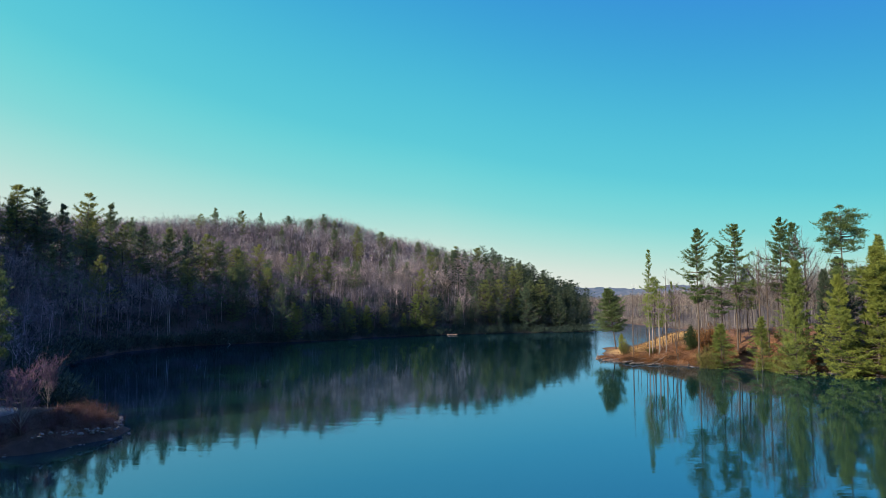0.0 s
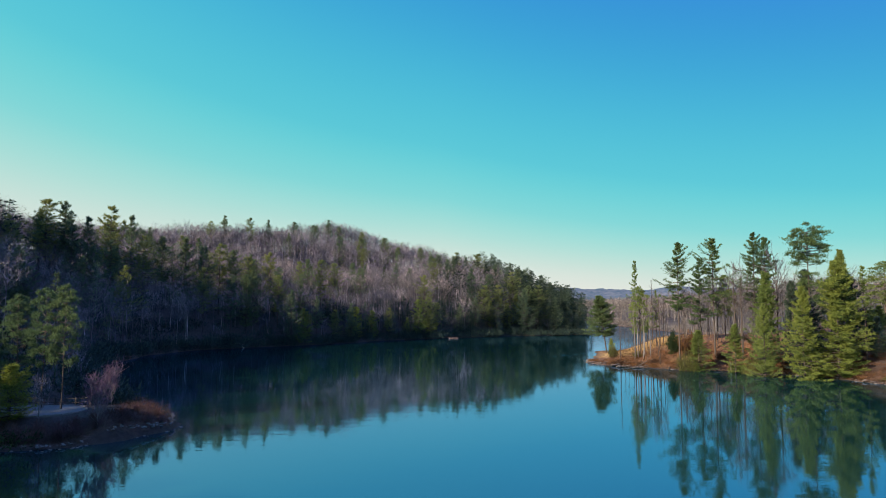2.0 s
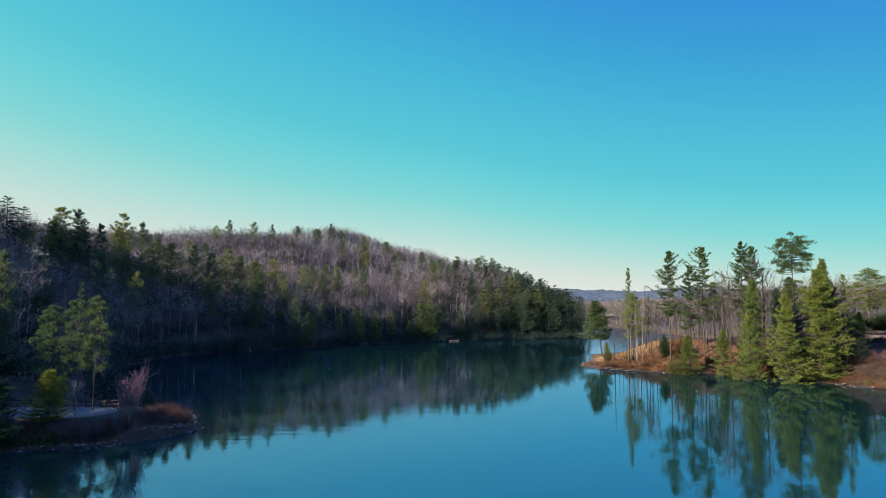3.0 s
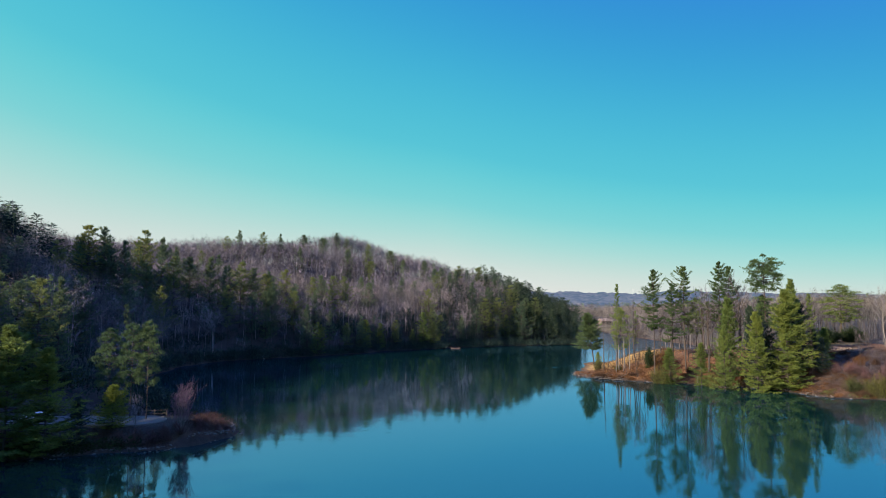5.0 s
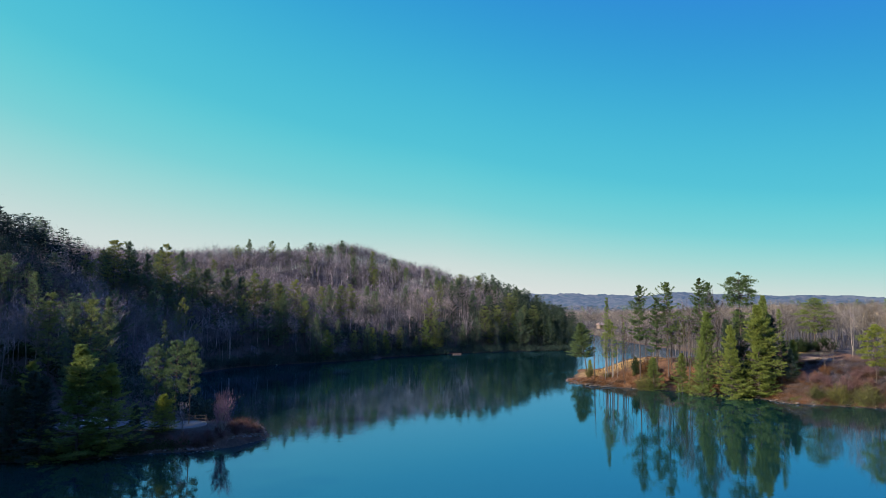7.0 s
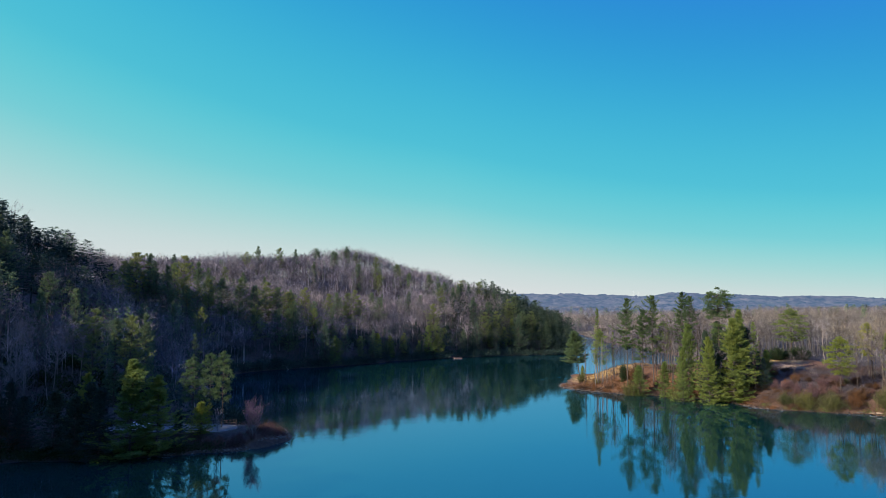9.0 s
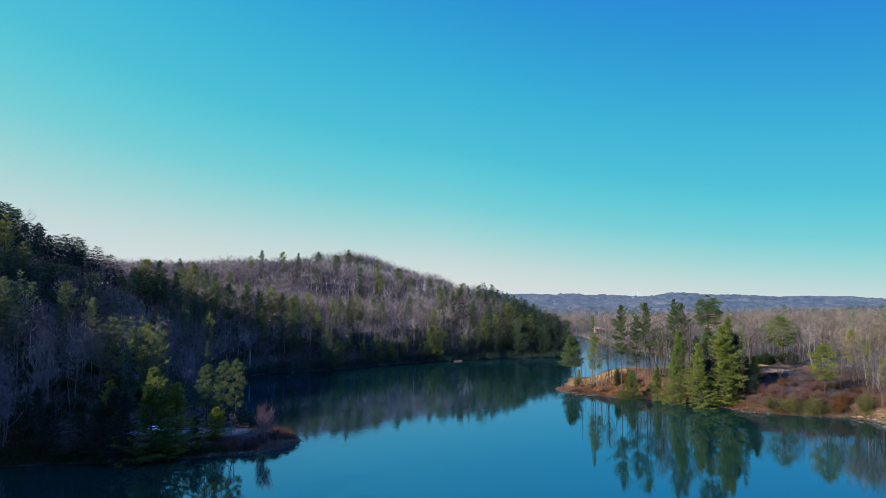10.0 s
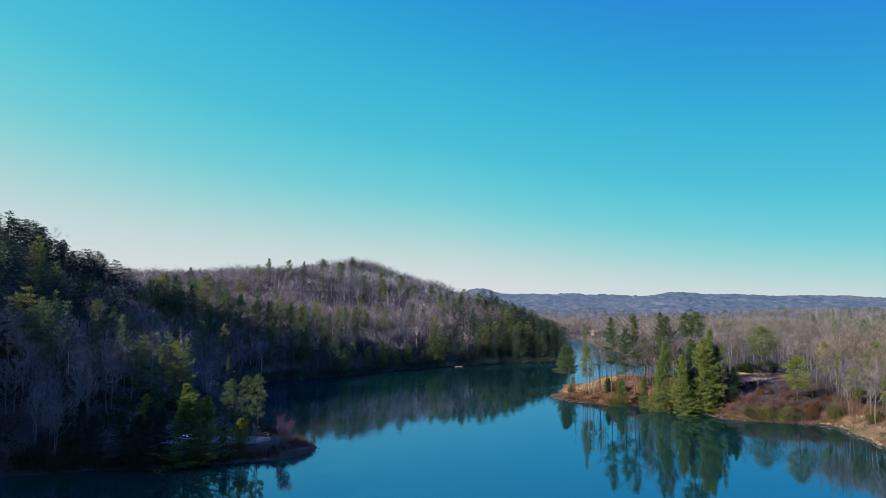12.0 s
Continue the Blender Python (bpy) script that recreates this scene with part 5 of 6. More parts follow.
far_run = LEFT[13:26]
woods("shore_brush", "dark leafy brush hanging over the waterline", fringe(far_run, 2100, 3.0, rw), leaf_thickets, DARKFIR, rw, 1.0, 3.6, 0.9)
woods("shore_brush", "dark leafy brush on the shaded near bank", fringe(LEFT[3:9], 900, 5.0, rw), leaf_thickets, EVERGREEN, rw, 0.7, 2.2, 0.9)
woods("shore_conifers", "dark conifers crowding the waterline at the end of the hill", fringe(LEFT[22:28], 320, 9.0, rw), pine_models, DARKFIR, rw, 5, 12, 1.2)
woods("shore_brush", "tan brush along the far shore", fringe(RIGHT[31:40], 900, 6.0, rw), twig_thickets, TANTWIG, rw, 2.0, 5.0, 0.9)
near_brush = scatter(900, (-100, -44, 42, 62), rw, 0.3, keep=lambda x, y, z, d_: (d_ < 12) & (y < 58.5), gap=False)
woods("shore_brush", "brown brush on the shaded bank", near_brush, twig_thickets, SCRUB, rw, 0.8, 2.6, 0.9)
tip_brush = scatter(3000, (-58, -29, 46, 78), rw, 0.2, keep=lambda x, y, z, d_: (d_ < 6.5) & (d_ > 0.5) & ((x > -36.5) | (y < 59.0) | (y > 71)), gap=False)
woods("tip_brush", "reddish brown brush around the rocky tip", tip_brush, twig_thickets, SHADETWIG, rw, 0.4, 1.4, 0.9)
sunny_run = RIGHT[3:23]
woods("bank_brush", "brown and russet brush on the sunny bank", fringe(sunny_run, 2200, 11.0, rw), twig_thickets, SCRUB, rw, 0.4, 1.7, 1.0)
woods("bank_brush", "low russet growth on the sunny bank", fringe(RIGHT[11:23], 1200, 10.0, rw), leaf_thickets, RUSSET, rw, 0.3, 1.0, 1.0)
tip_litter = scatter(2600, (36, 78, 112, 190), rw, 0.35, keep=lambda x, y, z, d_: (d_ < 20), gap=False)
woods("bank_brush", "straw and dead stems tangled on the sunny bank", tip_litter, twig_thickets, RUSSET, rw, 0.25, 0.9, 1.3)
wood_floor = scatter(800, (60, 190, 60, 230), rw, 1.5, keep=lambda x, y, z, d_: (d_ > 10) & (np.hypot((x - 101) / 16, (y - 143) / 10) > 1), gap=False)
woods("bank_undergrowth", "grey-brown undergrowth beneath the point's trees", wood_floor, twig_thickets, TWIG, rw, 0.6, 2.2, 0.9)
woods("bank_evergreens", "low green growth at the foot of the bank", fringe(RIGHT[3:17], 160, 5.0, rw), leaf_thickets, FIR, rw, 0.5, 1.7, 0.9)
slope_brush = scatter(1900, (80, 122, 66, 137), rw, 0.8, keep=lambda x, y, z, d_: (d_ > 2) & (y < 136 - 0.25 * np.abs(x - 98)), gap=False)
woods("slope_brush", "brush and brambles in a shade-darkened colour on the slope below the clearing", slope_brush, twig_thickets, SHADETWIG, rw, 0.5, 1.8, 1.0)
tuft = [thicket_model(150 + i, 40, 0.7, 0.03, 0.4) for i in range(3)]
meadow = scatter(2600, (36, 76, 146, 192), rw, 0.6, keep=lambda x, y, z, d_: np.hypot((x - 52) / 14, (y - 168) / 20) < 1.15, gap=False)
woods("straw_grass", "dry straw-coloured grass on the tip", meadow, tuft, GRASS, rw, 0.25, 0.6, 1.3)

# ---- bushes that stand apart ----
BUSHES = "bushes along the bank"
for kind, x, y, top, w, text in [
    ("dark_bush", 101.6, 149, 13.2, 1.4, "large rounded dark evergreen shrub in the clearing"),
    ("dark_bush", 109.2, 150.5, 13.6, 1.2, "large rounded dark evergreen shrub in the clearing"),
    ("slim_fir", 53.5, 130.2, 8.8, 1.7, "bushy olive-green young conifer on the sunny bank"),
    ("green_bush", 51.5, 131.3, 5.0, 0.9, "olive-green bush on the sunny bank"),
    ("russet_bush", 54.6, 139, 8.9, 1.2, "russet-leaved shrub at the top of the bank"),
    ("dark_bush", 52.6, 143, 8.6, 0.5, "dark evergreen shrub beside a tall pine"),
    ("green_bush", 86.5, 104.0, 5.4, 1.1, "olive-green bush at the waterline"),
    ("green_bush", 91.5, 101.5, 5.6, 1.3, "olive-green bush at the waterline"),
    ("green_bush", 83.0, 107.3, 4.6, 1.0, "olive-green bush at the waterline"),
    ("red_scrub", 89.5, 106.5, 7.0, 1.2, "leafless reddish shrub on the bank"),
    ("red_scrub", 92.5, 107.5, 6.6, 1.2, "leafless reddish shrub on the bank"),
    ("russet_bush", 97.0, 101.5, 5.0, 1.2, "russet shrub above the rocks"),
    ("red_scrub", 95.0, 112.0, 8.0, 1.3, "leafless reddish shrub on the bank"),
    ("red_scrub", 87.0, 112.5, 7.0, 1.3, "leafless reddish shrub on the bank"),
    ("russet_bush", 100.0, 104.0, 6.6, 1.2, "russet shrub above the rocks"),
    ("russet_bush", 91.0, 117.0, 8.2, 0.9, "russet shrub on the slope below the clearing"),
    ("green_bush", 101.5, 113.0, 7.6, 0.9, "green bush on the slope below the clearing"),
    ("golden_fir", 46.9, 176.5, 4.8, 0.7, "small yellow-green young conifer by the lone pine"),
    ("green_bush", 43.0, 158.5, 4.2, 0.8, "low green bush on the tip"),
    ("green_bush", 61.5, 123.8, 4.4, 0.8, "low green bush on the bank"),
    ("green_bush", 102.5, 98.5, 6.8, 1.0, "green bush among bare trees"),
    ("green_bush", 105.0, 86.0, 6.6, 1.0, "green bush among bare trees"),
]:
    plant(kind, "bush", x, y, top, text, "bush", BUSHES, w)
rb = np.random.default_rng(57)
for k in range(34):
    x, y = rb.uniform(38, 70), rb.uniform(122, 150)
    z, d_ = land(np.array([x]), np.array([y]))
    if 0.8 < d_[0] < 16:
        kind, text = [("scrub", "low brown leafless shrub on the sunny bank"), ("scrub", "low brown leafless shrub on the sunny bank"), ("green_bush", "low olive-green bush on the sunny bank")][k % 3]
        plant(kind, "bush", x, y, z[0] + rb.uniform(0.8, 1.8), text, "bush", BUSHES, rb.uniform(0.9, 1.5))
for k in range(44):
    x, y = rb.uniform(82, 106), rb.uniform(104, 132)
    z, d_ = land(np.array([x]), np.array([y]))
    if 1.0 < d_[0] < 26:
        kind, text = [("scrub", "low brown leafless shrub on the slope"), ("red_scrub", "leafless reddish shrub on the slope"), ("russet_bush", "small russet shrub on the slope"), ("scrub", "low brown leafless shrub on the slope")][k % 4]
        plant(kind, "bush", x, y, z[0] + rb.uniform(1.2, 2.8), text, "bush", BUSHES, rb.uniform(0.9, 1.4))
for x, y, top in [(-34.0, 62.5, 3.1), (-33.0, 65.5, 2.7), (-35.5, 58.7, 2.9), (-32.0, 63.2, 2.4), (-36.8, 57.8, 2.6), (-38.5, 57.2, 2.7), (-34.8, 66.5, 3.0), (-33.6, 60.6, 2.5), (-40.5, 57.0, 2.8),
                  (-35.2, 64.4, 3.2), (-36.6, 60.2, 3.0), (-32.6, 67.4, 2.4), (-34.4, 68.8, 2.7), (-31.3, 65.0, 1.9), (-37.6, 58.8, 2.9), (-42.5, 56.2, 2.6)]:
    plant("red_scrub", "bush", x, y, top, "low reddish-brown leafless shrub on the rocky tip", "bush", "shrubs on the rocky tip", 1.0)


# ---- shore stones, driftwood ----
def stone_mesh(seed, mat):
    r = np.random.default_rng(seed)
    bm = bmesh.new()
    bmesh.ops.create_icosphere(bm, subdivisions=1, radius=0.5)
    for v in bm.verts:
        v.co *= r.uniform(0.72, 1.15)
        v.co.z *= 0.62
    me = bpy.data.meshes.new("stone")
    bm.to_mesh(me)
    bm.free()
    me.materials.append(mat)
    return me


def along_shore(poly, step):
    """Points and lengths along a run of shore."""
    p = np.array(poly, float)
    out = []
    for a_, b_ in zip(p[:-1], p[1:]):
        n = max(1, int(np.hypot(*(b_ - a_)) / step))
        out += [a_ + (b_ - a_) * k / n for k in range(n)]
    return np.array(out)


def shoreline(p):
    """Moves points to the water's edge."""
    x, y = p[:, 0].copy(), p[:, 1].copy()
    for _ in range(12):
        d_ = land(x, y)[1]
        gx_ = (land(x + 0.4, y)[1] - land(x - 0.4, y)[1]) / 0.8
        gy_ = (land(x, y + 0.4)[1] - land(x, y - 0.4)[1]) / 0.8
        g = gx_ * gx_ + gy_ * gy_ + 0.05
        x, y = x - 0.7 * d_ * gx_ / g, y - 0.7 * d_ * gy_ / g
    return np.column_stack([x, y])


rs = np.random.default_rng(33)


def riprap(name, label, run, step, meshes, rows, size):
    """A band of shore stones, each stone a part."""
    ob = tagged(new(name), label, "rocks")
    at_ = np.repeat(shoreline(along_shore(run, step)), rows, 0)
    at_ = at_ + rs.normal(0, 0.75, at_.shape)
    zs = land(at_[:, 0], at_[:, 1])[0]
    keep = np.where((zs < 1.4) & (zs > -0.4))[0]
    for k in rs.permutation(keep)[:300]:
        s = size * rs.choice([0.4, 0.55, 0.7, 1.0, 1.6]) * rs.uniform(0.8, 1.2)
        st = new("stone", meshes[int(rs.integers(len(meshes)))])
        st.matrix_world = Matrix.LocRotScale((at_[k, 0], at_[k, 1], max(zs[k], -0.1) + s * 0.08), Euler((rs.uniform(-0.4, 0.4), rs.uniform(-0.4, 0.4), rs.uniform(0, 6.28))), (s * rs.uniform(0.8, 1.6), s, s * rs.uniform(0.7, 1.1)))
        st.parent = ob
    return ob


def log(name, label, a_, b_, r0, r1, mat, group="", crooked=0.1, branches=2):
    """A fallen stem with a few broken branch stubs."""
    r = np.random.default_rng(int(abs(a_[0] * 13 + a_[1] * 7)))
    t = np.linspace(0, 1, 6)[:, None]
    line = np.array(a_) * (1 - t) + np.array(b_) * t
    line[1:-1] += r.normal(0, crooked, (4, 3))
    rad = r0 + (r1 - r0) * t[:, 0]
    v, f = tubes(line[:-1], line[1:], rad[:-1], rad[1:], 7)
    ob = new(name)
    tagged(ob, label, "log", group)
    part("stem", mesh_of("stem", v, f, mat, True), mat, ob)
    ln = np.linalg.norm(line[-1] - line[0])
    for k in range(branches):
        p = along(line, np.array([0.4 + 0.5 * k / max(branches, 1)]))[0]
        q = p + unit(r.normal(size=3) + np.array([0, 0, 0.8])) * ln * 0.18
        v, f = tubes([p], [q], [r1 * 1.1], [r1 * 0.3], 5)
        part("branch", mesh_of("branch", v, f, mat, True), mat, ob)
    return ob


DRIFTWOOD = "driftwood on the tip"
for x0, y0, x1, y1, th in [(38.0, 141.5, 47.0, 146.5, 0.16), (38.5, 139.0, 45.0, 142.0, 0.14), (36.5, 150.5, 41.5, 156.0, 0.13), (41.5, 137.0, 49.0, 140.5, 0.13), (37.5, 146.0, 40.5, 152.5, 0.12),
                            (40.0, 143.5, 44.0, 141.0, 0.10), (36.5, 155.5, 40.0, 160.5, 0.12), (43.5, 139.5, 50.5, 143.0, 0.11)]:
    x1, y1 = x0 + (x1 - x0) * 0.6, y0 + (y1 - y0) * 0.6
    log("driftwood_log", "bleached driftwood log lying on the bank", (x0, y0, max(ground_at(x0, y0), 0) + 0.12), (x1, y1, ground_at(x1, y1) + 0.2), th, th * 0.55, DRIFT, DRIFTWOOD)
log("stump", "pale broken stump leaning over the waterline", (59.4, 128.2, 0.0), (58.9, 127.4, 2.1), 0.24, 0.16, DRIFT, "", 0.03, 1)
BLEACHED = surface("bleached_wood", [(0.3, (0.26, 0.24, 0.22)), (0.7, (0.42, 0.40, 0.37))], 2.0, 0.9, 0.3, 12.0, (1, 1, 0.4), 0.1)
log("fallen_tree", "thin bleached fallen tree dipping into the water of the shaded bay", (-66.4, 208.4, 2.9), (-62.4, 206.2, -0.1), 0.13, 0.10, BLEACHED, "fallen trees", 0.06, 2)
for x0, y0, x1, y1 in [(105, 92, 109, 94), (103, 80, 107, 83)]:
    log("fallen_tree", "pale fallen trunk on the slope among bare trees", (x0, y0, ground_at(x0, y0) + 0.15), (x1, y1, ground_at(x1, y1) + 0.6), 0.13, 0.06, DRIFT, "fallen trees", 0.15, 3)


# ---- parking area on the point ----
def slab(outline, z0, z1):
    bm = bmesh.new()
    top = bm.faces.new([bm.verts.new((x, y, z1)) for x, y in outline])
    out = bmesh.ops.extrude_face_region(bm, geom=[top])
    bmesh.ops.translate(bm, vec=(0, 0, z0 - z1), verts=[e for e in out["geom"] if isinstance(e, bmesh.types.BMVert)])
    bmesh.ops.recalc_face_normals(bm, faces=bm.faces)
    return bm


def box(lo, hi, bevel=0.0):
    bm = bmesh.new()
    bmesh.ops.create_cube(bm, size=1)
    bmesh.ops.scale(bm, vec=[h - l for l, h in zip(lo, hi)], verts=bm.verts)
    bmesh.ops.translate(bm, vec=[(h + l) / 2 for l, h in zip(lo, hi)], verts=bm.verts)
    if bevel:
        bmesh.ops.bevel(bm, geom=list(bm.edges), offset=bevel, segments=2, affect="EDGES")
    return bm


outline = [(-66, 60.6), (-44.6, 60.8)] + [(-44.4 + 4.2 * math.sin(a_), 65.0 - 4.2 * math.cos(a_)) for a_ in np.linspace(0.1, 3.04, 12)] + [(-44.6, 69.2), (-66, 69.4)]
pad = new("pavement", None)
tagged(pad, "worn grey asphalt parking area at the water's edge", "pavement", kind="structure")
part("asphalt", slab(outline, 1.7, 2.07), ASPHALT, pad)
rim = [(x, y) for x, y in outline[1:-1]]
for (x0, y0), (x1, y1) in zip([(-66, 60.6)] + rim[:-1], rim):
    n = max(1, int(math.hypot(x1 - x0, y1 - y0) / 2.4))
    for k in range(n):
        ax_, ay_, bx_, by_ = (x0 + (x1 - x0) * k / n, y0 + (y1 - y0) * k / n, x0 + (x1 - x0) * (k + 1) / n, y0 + (y1 - y0) * (k + 1) / n)
        ln = math.hypot(bx_ - ax_, by_ - ay_)
        kerb = part("kerbstone", box((0.01, -0.17, -0.25), (ln - 0.01, -0.02, 0.09), 0.02), CONCRETE, pad)
        kerb.matrix_world = pose(ax_, ay_, 2.05, 0, 0, math.degrees(math.atan2(by_ - ay_, bx_ - ax_)))

fence = tagged(new("fence"), "weathered split-rail wooden fence along the parking area", "fence")
run = [(-62.8 + 2.4 * k, 70.1) for k in range(9)] + [(-41.4, 69.2)]
post_mesh = bpy.data.meshes.new("post")
bm = box((-0.08, -0.08, -0.4), (0.08, 0.08, 1.15), 0.02)
bm.to_mesh(post_mesh)
bm.free()
post_mesh.materials.append(FENCEWOOD)
for x, y in run:
    p = part("post", post_mesh, FENCEWOOD, fence)
    p.location = (x, y, ground_at(x, y))
for (x0, y0), (x1, y1) in zip(run[:-1], run[1:]):
    for hgt in (0.50, 0.95):
        v, f = tubes([(x0, y0, ground_at(x0, y0) + hgt)], [(x1, y1, ground_at(x1, y1) + hgt)], [0.06], [0.055], 6)
        part("rail", mesh_of("rail", v, f, FENCEWOOD), FENCEWOOD, fence)


def plain(name, colour, rough, metal=0.0):
    m, n, l = material(name)
    b_ = n.new("ShaderNodeBsdfPrincipled")
    col = mixed(n, l, 0.25, colour, ramp_of(n, l, noise_tex(n, l, 2.5, 4), [(0.3, tuple(c_ * 0.7 for c_ in colour)), (0.7, colour)]))
    l.new(col, b_.inputs["Base Color"])
    b_.inputs["Roughness"].default_value, b_.inputs["Metallic"].default_value = rough, metal
    o = n.new("ShaderNodeOutputMaterial")
    l.new(b_.outputs[0], o.inputs[0])
    return m


PAINT, GLASS_DARK, RUBBER, CHROME = plain("white_car_paint", (0.75, 0.76, 0.78), 0.25), plain("dark_car_glass", (0.02, 0.025, 0.03), 0.05), plain("tyre_rubber", (0.02, 0.02, 0.02), 0.8), plain("wheel_alloy", (0.5, 0.5, 0.5), 0.3, 1.0)
RED_LAMP, CLEAR_LAMP = plain("tail_lamp", (0.35, 0.02, 0.02), 0.2), plain("head_lamp", (0.7, 0.7, 0.7), 0.1)


def car(x, y, z, turn):
    """A parked hatchback."""
    ob = tagged(new("car"), "white car parked at the edge of the asphalt", "car")

    def hull(profile, half, inset, bevel):
        bm = bmesh.new()
        rows_ = []
        for sx in (-1, 1):
            rows_.append([bm.verts.new((px, sx * (half - inset * max(0, pz - 0.85)), pz)) for px, pz in profile])
        n = len(profile)
        bm.faces.new(rows_[0])
        bm.faces.new(rows_[1][::-1])
        for k in range(n):
            bm.faces.new([rows_[0][k], rows_[1][k], rows_[1][(k + 1) % n], rows_[0][(k + 1) % n]])
        bmesh.ops.recalc_face_normals(bm, faces=bm.faces)
        bmesh.ops.bevel(bm, geom=list(bm.edges), offset=bevel, segments=2, affect="EDGES")
        return bm

    part("body", hull([(-2.15, 0.3), (2.1, 0.3), (2.15, 0.62), (1.9, 0.86), (1.0, 0.98), (0.35, 1.44), (-1.35, 1.47), (-2.0, 1.0), (-2.18, 0.8)], 0.88, 0.32, 0.05), PAINT, ob)
    for s in (-1, 1):
        bm = slab([(-1.55, 1.02), (0.75, 1.02), (0.25, 1.38), (-1.25, 1.40)], 0, 0.02)
        w = part("side_window", bm, GLASS_DARK, ob)
        w.matrix_world = Matrix.Translation((0, s * 0.80, 0)) @ pose(0, 0, 0, 90 - s * 12, 0, 0) @ Matrix.Translation((0, -0.06 if s > 0 else -0.06, 0))
        for px in (-1.35, 1.35):
            bm = bmesh.new()
            bmesh.ops.create_cone(bm, cap_ends=True, segments=20, radius1=0.33, radius2=0.33, depth=0.22)
            bmesh.ops.bevel(bm, geom=list(bm.edges), offset=0.03, segments=1, affect="EDGES")
            tyre = part("wheel", bm, RUBBER, ob)
            tyre.matrix_world = pose(px, s * 0.80, 0.33, 90, 0, 0)
            bm = bmesh.new()
            bmesh.ops.create_cone(bm, cap_ends=True, segments=16, radius1=0.20, radius2=0.18, depth=0.235)
            part("rim", bm, CHROME, tyre)
        lamp = part("headlight", box((-0.05, -0.16, -0.07), (0.05, 0.16, 0.07), 0.02), CLEAR_LAMP, ob)
        lamp.location = (2.08, s * 0.62, 0.70)
        lamp = part("tail_light", box((-0.05, -0.12, -0.12), (0.05, 0.12, 0.12), 0.02), RED_LAMP, ob)
        lamp.location = (-2.12, s * 0.66, 0.88)
    glass = part("windscreen", slab([(-0.66, -0.36), (0.66, -0.36), (0.56, 0.36), (-0.56, 0.36)], 0, 0.02), GLASS_DARK, ob)
    glass.matrix_world = Matrix.Translation((0.70, 0, 1.22)) @ Euler((radians(55), 0, radians(90))).to_matrix().to_4x4()
    glass = part("rear_window", slab([(-0.62, -0.28), (0.62, -0.28), (0.54, 0.26), (-0.54, 0.26)], 0, 0.02), GLASS_DARK, ob)
    glass.matrix_world = Matrix.Translation((-1.70, 0, 1.25)) @ Euler((radians(55), 0, radians(-90))).to_matrix().to_4x4()
    ob.matrix_world = pose(x, y, z, 0, 0, turn)
    return ob


car(-57.5, 63.5, 2.07, 75)

# ---- floating platform by the far shore ----
raft = tagged(new("floating_dock"), "small sunlit wooden swim platform moored off the far shore", "dock")
for k in range(9):
    part("plank", box((-2.2 + k * 0.49, -1.1, 0.42), (-1.75 + k * 0.49, 1.1, 0.50), 0.01), FLOATWOOD, raft)
for s in (-0.9, 0.9):
    part("beam", box((-2.2, s - 0.09, 0.22), (2.2, s + 0.09, 0.42), 0.02), FLOATWOOD, raft)
for px in (-1.7, 0.0, 1.7):
    bm = bmesh.new()
    bmesh.ops.create_cone(bm, cap_ends=True, segments=14, radius1=0.3, radius2=0.3, depth=2.0)
    f_ = part("float", bm, RUBBER, raft)
    f_.matrix_world = pose(px, 0, 0.02, 90, 0, 0)
for px, py in [(-2.05, 0.95), (2.05, 0.95), (-2.05, -0.95), (2.05, -0.95)]:
    part("post", box((px - 0.05, py - 0.05, 0.42), (px + 0.05, py + 0.05, 0.75), 0.01), FLOATWOOD, raft)
raft.matrix_world = pose(5.0, 264.0, 0, 0, 0, 12) @ Matrix.Scale(0.85, 4)

SANDSTONE = surface("sandstone", [(0.3, (0.10, 0.07, 0.048)), (0.7, (0.20, 0.145, 0.10))], 1.0, 0.9, 0.5, 8.0, None, 0.2)
# rocks strewn on the slope below the clearing
slope_stones = [stone_mesh(220 + i, STONE) for i in range(3)]
scree = tagged(new("rocks"), "brown rocks strewn on the slope below the clearing", "rocks")
for k in range(70):
    x, y = 97 + rs.normal(0, 5.5), 130 + rs.normal(0, 4.0)
    st = new("stone", slope_stones[k % 3])
    s_ = rs.uniform(0.35, 1.0)
    st.matrix_world = Matrix.LocRotScale((x, y, ground_at(x, y) + 0.05), Euler((rs.uniform(-0.4, 0.4), rs.uniform(-0.4, 0.4), rs.uniform(0, 6.28))), (s_ * 1.3, s_, s_ * 0.8))
    st.parent = scree

# pale ledges at the waterline
ledges = tagged(new("rocks"), "pale sandstone ledges along the sunny waterline", "rocks")
ledge_stones = [stone_mesh(230 + i, SANDSTONE) for i in range(3)]
for k, q_ in enumerate(shoreline(along_shore([(98.4, 98.3), (101, 91.5), (98.8, 84), (97.6, 74), (96, 68)], 1.5))):
    st = new("stone", ledge_stones[k % 3])
    s_ = rs.uniform(0.7, 1.3)
    st.matrix_world = Matrix.LocRotScale((q_[0] + rs.uniform(0.0, 1.2), q_[1], 0.25 + rs.uniform(0, 0.3)), Euler((rs.uniform(-0.15, 0.15), rs.uniform(-0.15, 0.15), rs.uniform(0, 6.28))), (s_ * 1.3, s_, s_ * 0.75))
    st.parent = ledges

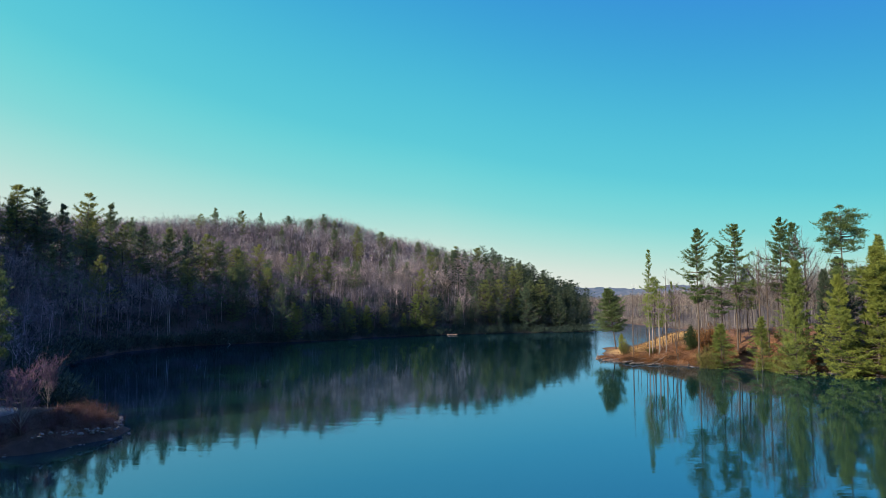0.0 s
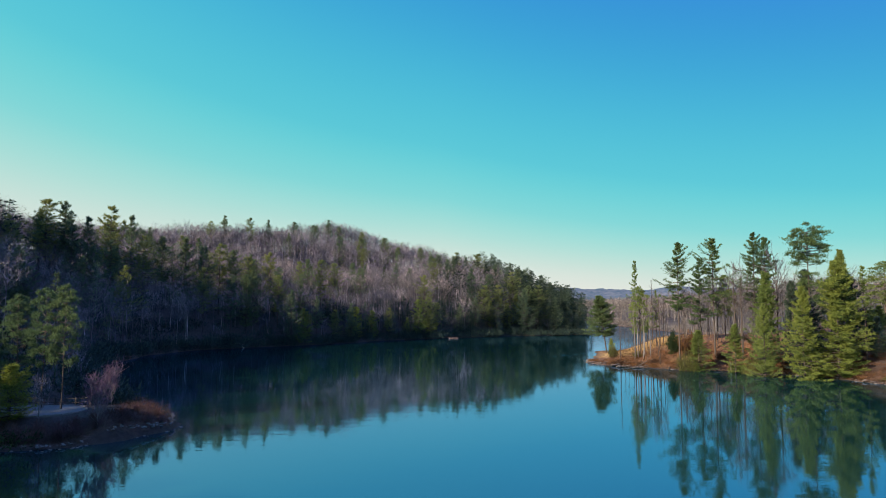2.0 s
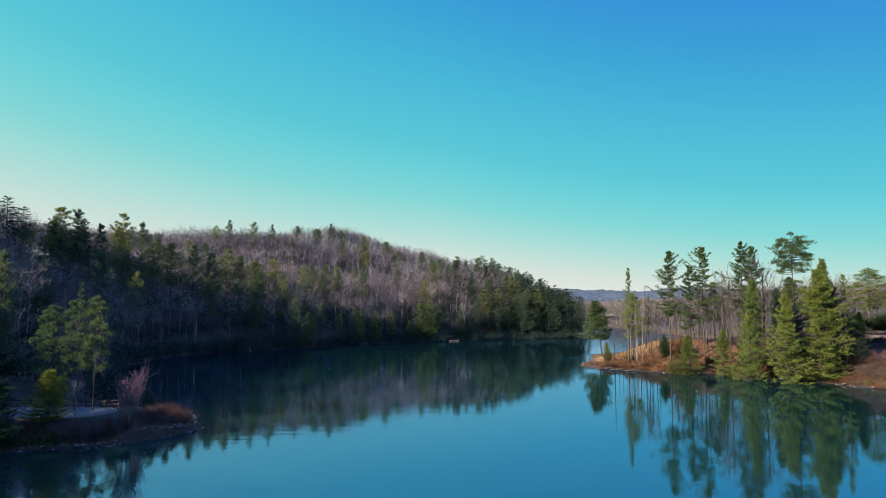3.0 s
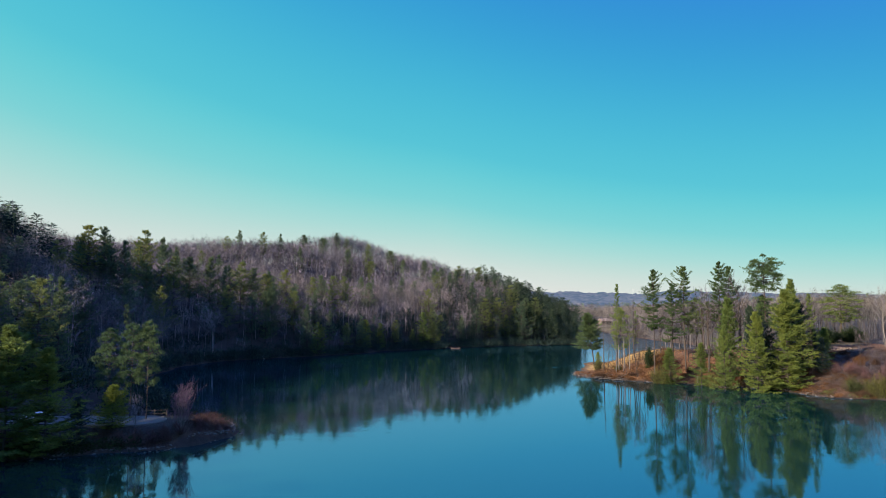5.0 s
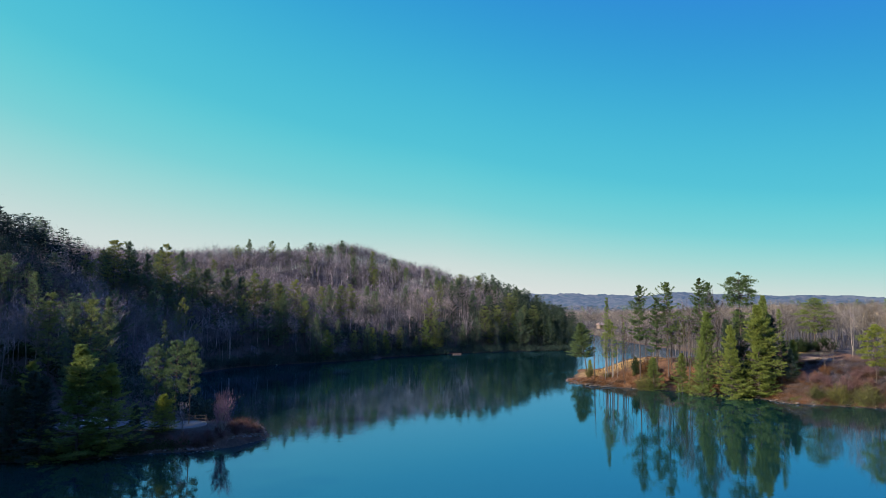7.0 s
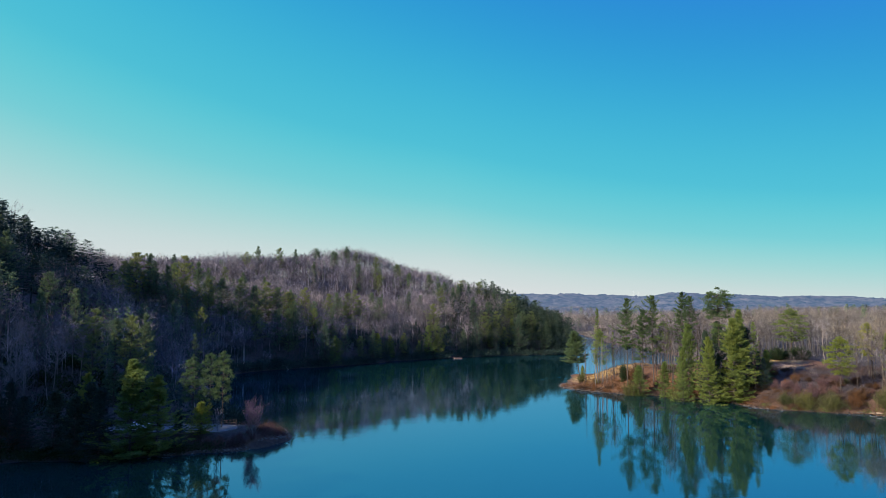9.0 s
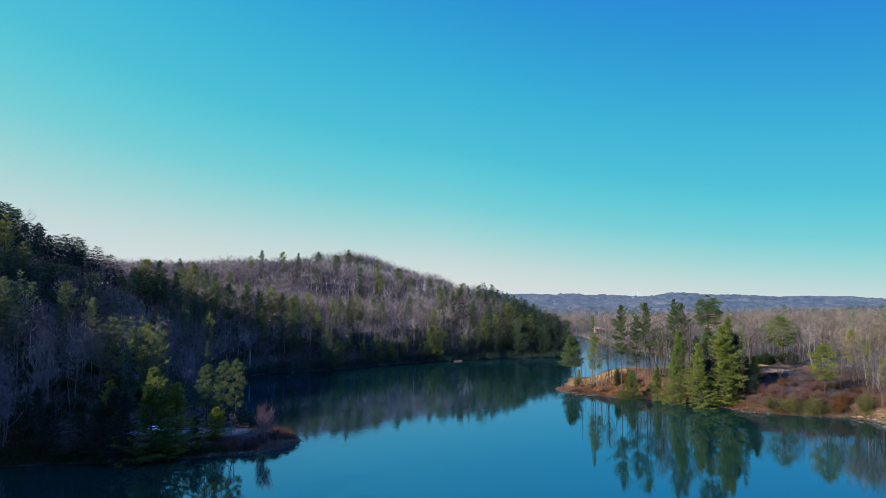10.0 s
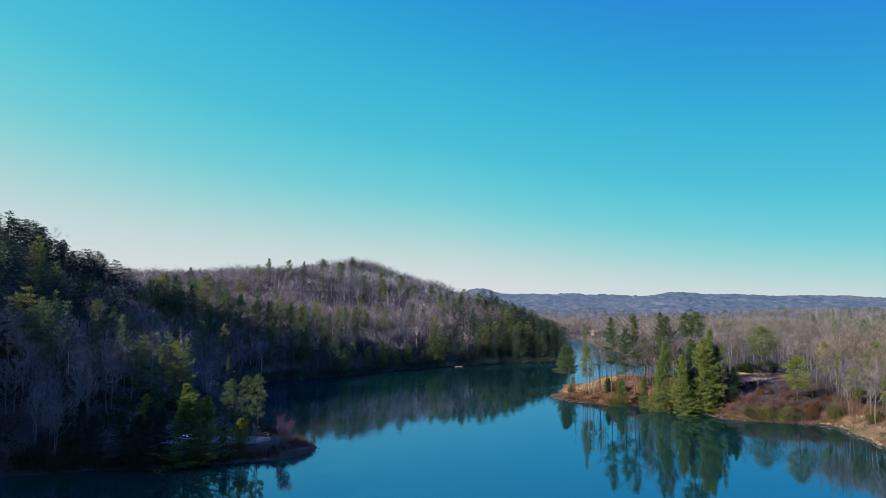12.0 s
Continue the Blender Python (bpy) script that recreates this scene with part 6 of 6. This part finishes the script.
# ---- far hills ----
HAZY_HILLS = bpy.data.materials.new("far_hills_painted_haze")
HAZY_HILLS.use_nodes = True
n_, l_ = HAZY_HILLS.node_tree.nodes, HAZY_HILLS.node_tree.links
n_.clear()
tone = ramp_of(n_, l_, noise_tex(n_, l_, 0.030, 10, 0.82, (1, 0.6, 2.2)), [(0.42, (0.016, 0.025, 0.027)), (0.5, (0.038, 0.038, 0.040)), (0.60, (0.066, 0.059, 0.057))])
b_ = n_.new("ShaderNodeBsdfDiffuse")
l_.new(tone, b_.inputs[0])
# Blue emission paints distance haze onto the hills
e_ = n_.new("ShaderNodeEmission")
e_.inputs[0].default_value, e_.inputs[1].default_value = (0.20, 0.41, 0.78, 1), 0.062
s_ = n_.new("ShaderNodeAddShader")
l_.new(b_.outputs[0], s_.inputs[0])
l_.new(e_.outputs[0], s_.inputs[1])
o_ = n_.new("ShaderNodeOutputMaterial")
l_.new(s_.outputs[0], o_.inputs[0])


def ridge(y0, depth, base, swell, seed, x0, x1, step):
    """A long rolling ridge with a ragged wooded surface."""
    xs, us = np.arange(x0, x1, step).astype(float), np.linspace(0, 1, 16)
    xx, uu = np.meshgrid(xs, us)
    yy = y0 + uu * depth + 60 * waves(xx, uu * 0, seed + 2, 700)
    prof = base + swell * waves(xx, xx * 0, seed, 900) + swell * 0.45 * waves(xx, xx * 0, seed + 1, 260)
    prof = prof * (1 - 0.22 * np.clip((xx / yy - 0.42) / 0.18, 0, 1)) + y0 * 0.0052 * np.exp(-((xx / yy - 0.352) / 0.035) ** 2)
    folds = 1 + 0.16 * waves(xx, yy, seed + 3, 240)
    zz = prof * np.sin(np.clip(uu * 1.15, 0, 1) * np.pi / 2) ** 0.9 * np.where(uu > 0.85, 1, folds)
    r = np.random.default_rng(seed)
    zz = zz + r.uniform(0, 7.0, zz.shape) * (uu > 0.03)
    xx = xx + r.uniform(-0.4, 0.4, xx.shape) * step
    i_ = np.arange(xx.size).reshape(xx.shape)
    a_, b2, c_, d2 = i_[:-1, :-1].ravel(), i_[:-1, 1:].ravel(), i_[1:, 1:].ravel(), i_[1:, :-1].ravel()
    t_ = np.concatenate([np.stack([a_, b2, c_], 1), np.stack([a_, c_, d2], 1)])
    return tagged(new("backdrop", mesh_of("backdrop", np.stack([xx.ravel(), yy.ravel(), zz.ravel()], 1), t_, HAZY_HILLS)), "wooded hills on the horizon with blue haze painted on", "hills", kind="structure")


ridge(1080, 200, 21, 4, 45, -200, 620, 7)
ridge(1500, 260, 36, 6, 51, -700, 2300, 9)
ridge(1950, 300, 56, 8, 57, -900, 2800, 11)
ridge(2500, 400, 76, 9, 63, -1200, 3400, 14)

# ---- wake, cabin and pylons in the distance ----
u_, v_ = np.meshgrid(np.linspace(0, 1, 120), np.linspace(-1, 1, 26))
wx = 27.5 + 17 * u_ - v_ * 0.8 * (0.3 + u_)
wy = 168 + 17.5 * u_ + v_ * 0.8 * (0.3 + u_)
fade = (1 - np.abs(v_)) * np.sin(np.pi * np.clip(u_, 0.02, 0.98)) ** 0.5
wz = 0.012 + 0.013 * fade * (1 + np.sin(v_ * 16 + 3 * waves(wx, wy, 71, 5))) * (0.6 + 0.4 * waves(wx, wy, 72, 3))
i_ = np.arange(wx.size).reshape(wx.shape)
a_, b2, c_, d2 = i_[:-1, :-1].ravel(), i_[:-1, 1:].ravel(), i_[1:, 1:].ravel(), i_[1:, :-1].ravel()
tagged(new("water_ripples", mesh_of("water_ripples", np.stack([wx.ravel(), wy.ravel(), wz.ravel()], 1), np.concatenate([np.stack([a_, b2, c_], 1), np.stack([a_, c_, d2], 1)]), WATER, True)),
       "narrow band of ripples on the calm lake", "ripples", kind="structure")

STEEL = plain("galvanised_steel", (0.3, 0.31, 0.33), 0.6)
SIDING, ROOFING = plain("brown_siding", (0.11, 0.08, 0.07), 0.8), plain("weathered_roof", (0.15, 0.11, 0.10), 0.8)


def cabin(x, y, turn):
    """A small lakeside cabin with a pitched roof."""
    ob = tagged(new("cabin"), "small brown lakeside cabin with a pitched roof on the far shore", "house")
    part("wall", box((-5, -3.5, -0.8), (5, 3.5, 2.8), 0.02), SIDING, ob)
    bm = bmesh.new()
    pts = [(-5.6, -4.2, 2.7), (5.6, -4.2, 2.7), (5.6, 4.2, 2.7), (-5.6, 4.2, 2.7), (-5.6, 0, 5.0), (5.6, 0, 5.0)]
    vv = [bm.verts.new(q_) for q_ in pts]
    for f_ in ((0, 1, 5, 4), (2, 3, 4, 5), (0, 4, 3), (1, 2, 5), (3, 2, 1, 0)):
        bm.faces.new([vv[k] for k in f_])
    part("roof", bm, ROOFING, ob)
    for px in (-3.2, 0.2, 3.2):
        w_ = part("window" if px != 0.2 else "door", box((px - 0.6, -3.56, 0.6 if px != 0.2 else -0.3), (px + 0.6, -3.48, 1.9), 0.01), GLASS_DARK if px != 0.2 else FENCEWOOD, ob)
        part("frame", box((px - 0.7, -3.54, 1.9), (px + 0.7, -3.47, 2.0), 0.01), CONCRETE, w_)
    ob.matrix_world = pose(x, y, ground_at(x, y) + 0.6, 0, 0, turn)
    return ob


cabin(146, 585, 14)


def pylon(x, y, z, h):
    """A lattice power pylon."""
    ob = tagged(new("pylon"), "steel lattice power pylon on the far ridge", "pylon", "pylons on the ridge")
    for sx in (-1, 1):
        for sy in (-1, 1):
            v, f = tubes([(sx * 3, sy * 3, -6)], [(sx * 0.5, sy * 0.5, h)], [0.14], [0.1], 4)
            part("leg", mesh_of("leg", v, f, STEEL), STEEL, ob)
    for zz, wd in ((h * 0.72, 7), (h * 0.86, 5.5), (h * 0.98, 4)):
        v, f = tubes([(-wd, 0, zz)], [(wd, 0, zz)], [0.1], [0.1], 4)
        part("crossarm", mesh_of("crossarm", v, f, STEEL), STEEL, ob)
    ob.location = (x, y, z)
    return ob


pylon(744, 2640, 62, 27)
pylon(768, 2660, 62, 26)

# ---- stones, last ----
dark_stones, pale_stones = [stone_mesh(200 + i, STONE) for i in range(4)], [stone_mesh(210 + i, PALESTONE) for i in range(4)]
riprap("riprap", "pale grey stones lining the shore below the parking area", [(-52, 49), (-43, 52.6), (-36.3, 55.6), (-32, 61), (-29.6, 66), (-33, 71)], 0.33, pale_stones, 4, 0.27)
riprap("riprap", "brown shore stones along the sunny bank", [(37, 158), (35.5, 149), (38, 143.8), (42.8, 139.6), (52, 133.3), (61, 128.3), (67.5, 124.5)], 0.5, dark_stones, 4, 0.42)
riprap("riprap", "brown shore stones below the broad firs", [(67.5, 124.5), (71.5, 119.5), (74.5, 113), (78, 105.5), (91.3, 100.1), (98.4, 98.3), (101, 91.5), (98.8, 84), (96, 67.6)], 0.7, dark_stones, 4, 0.45)
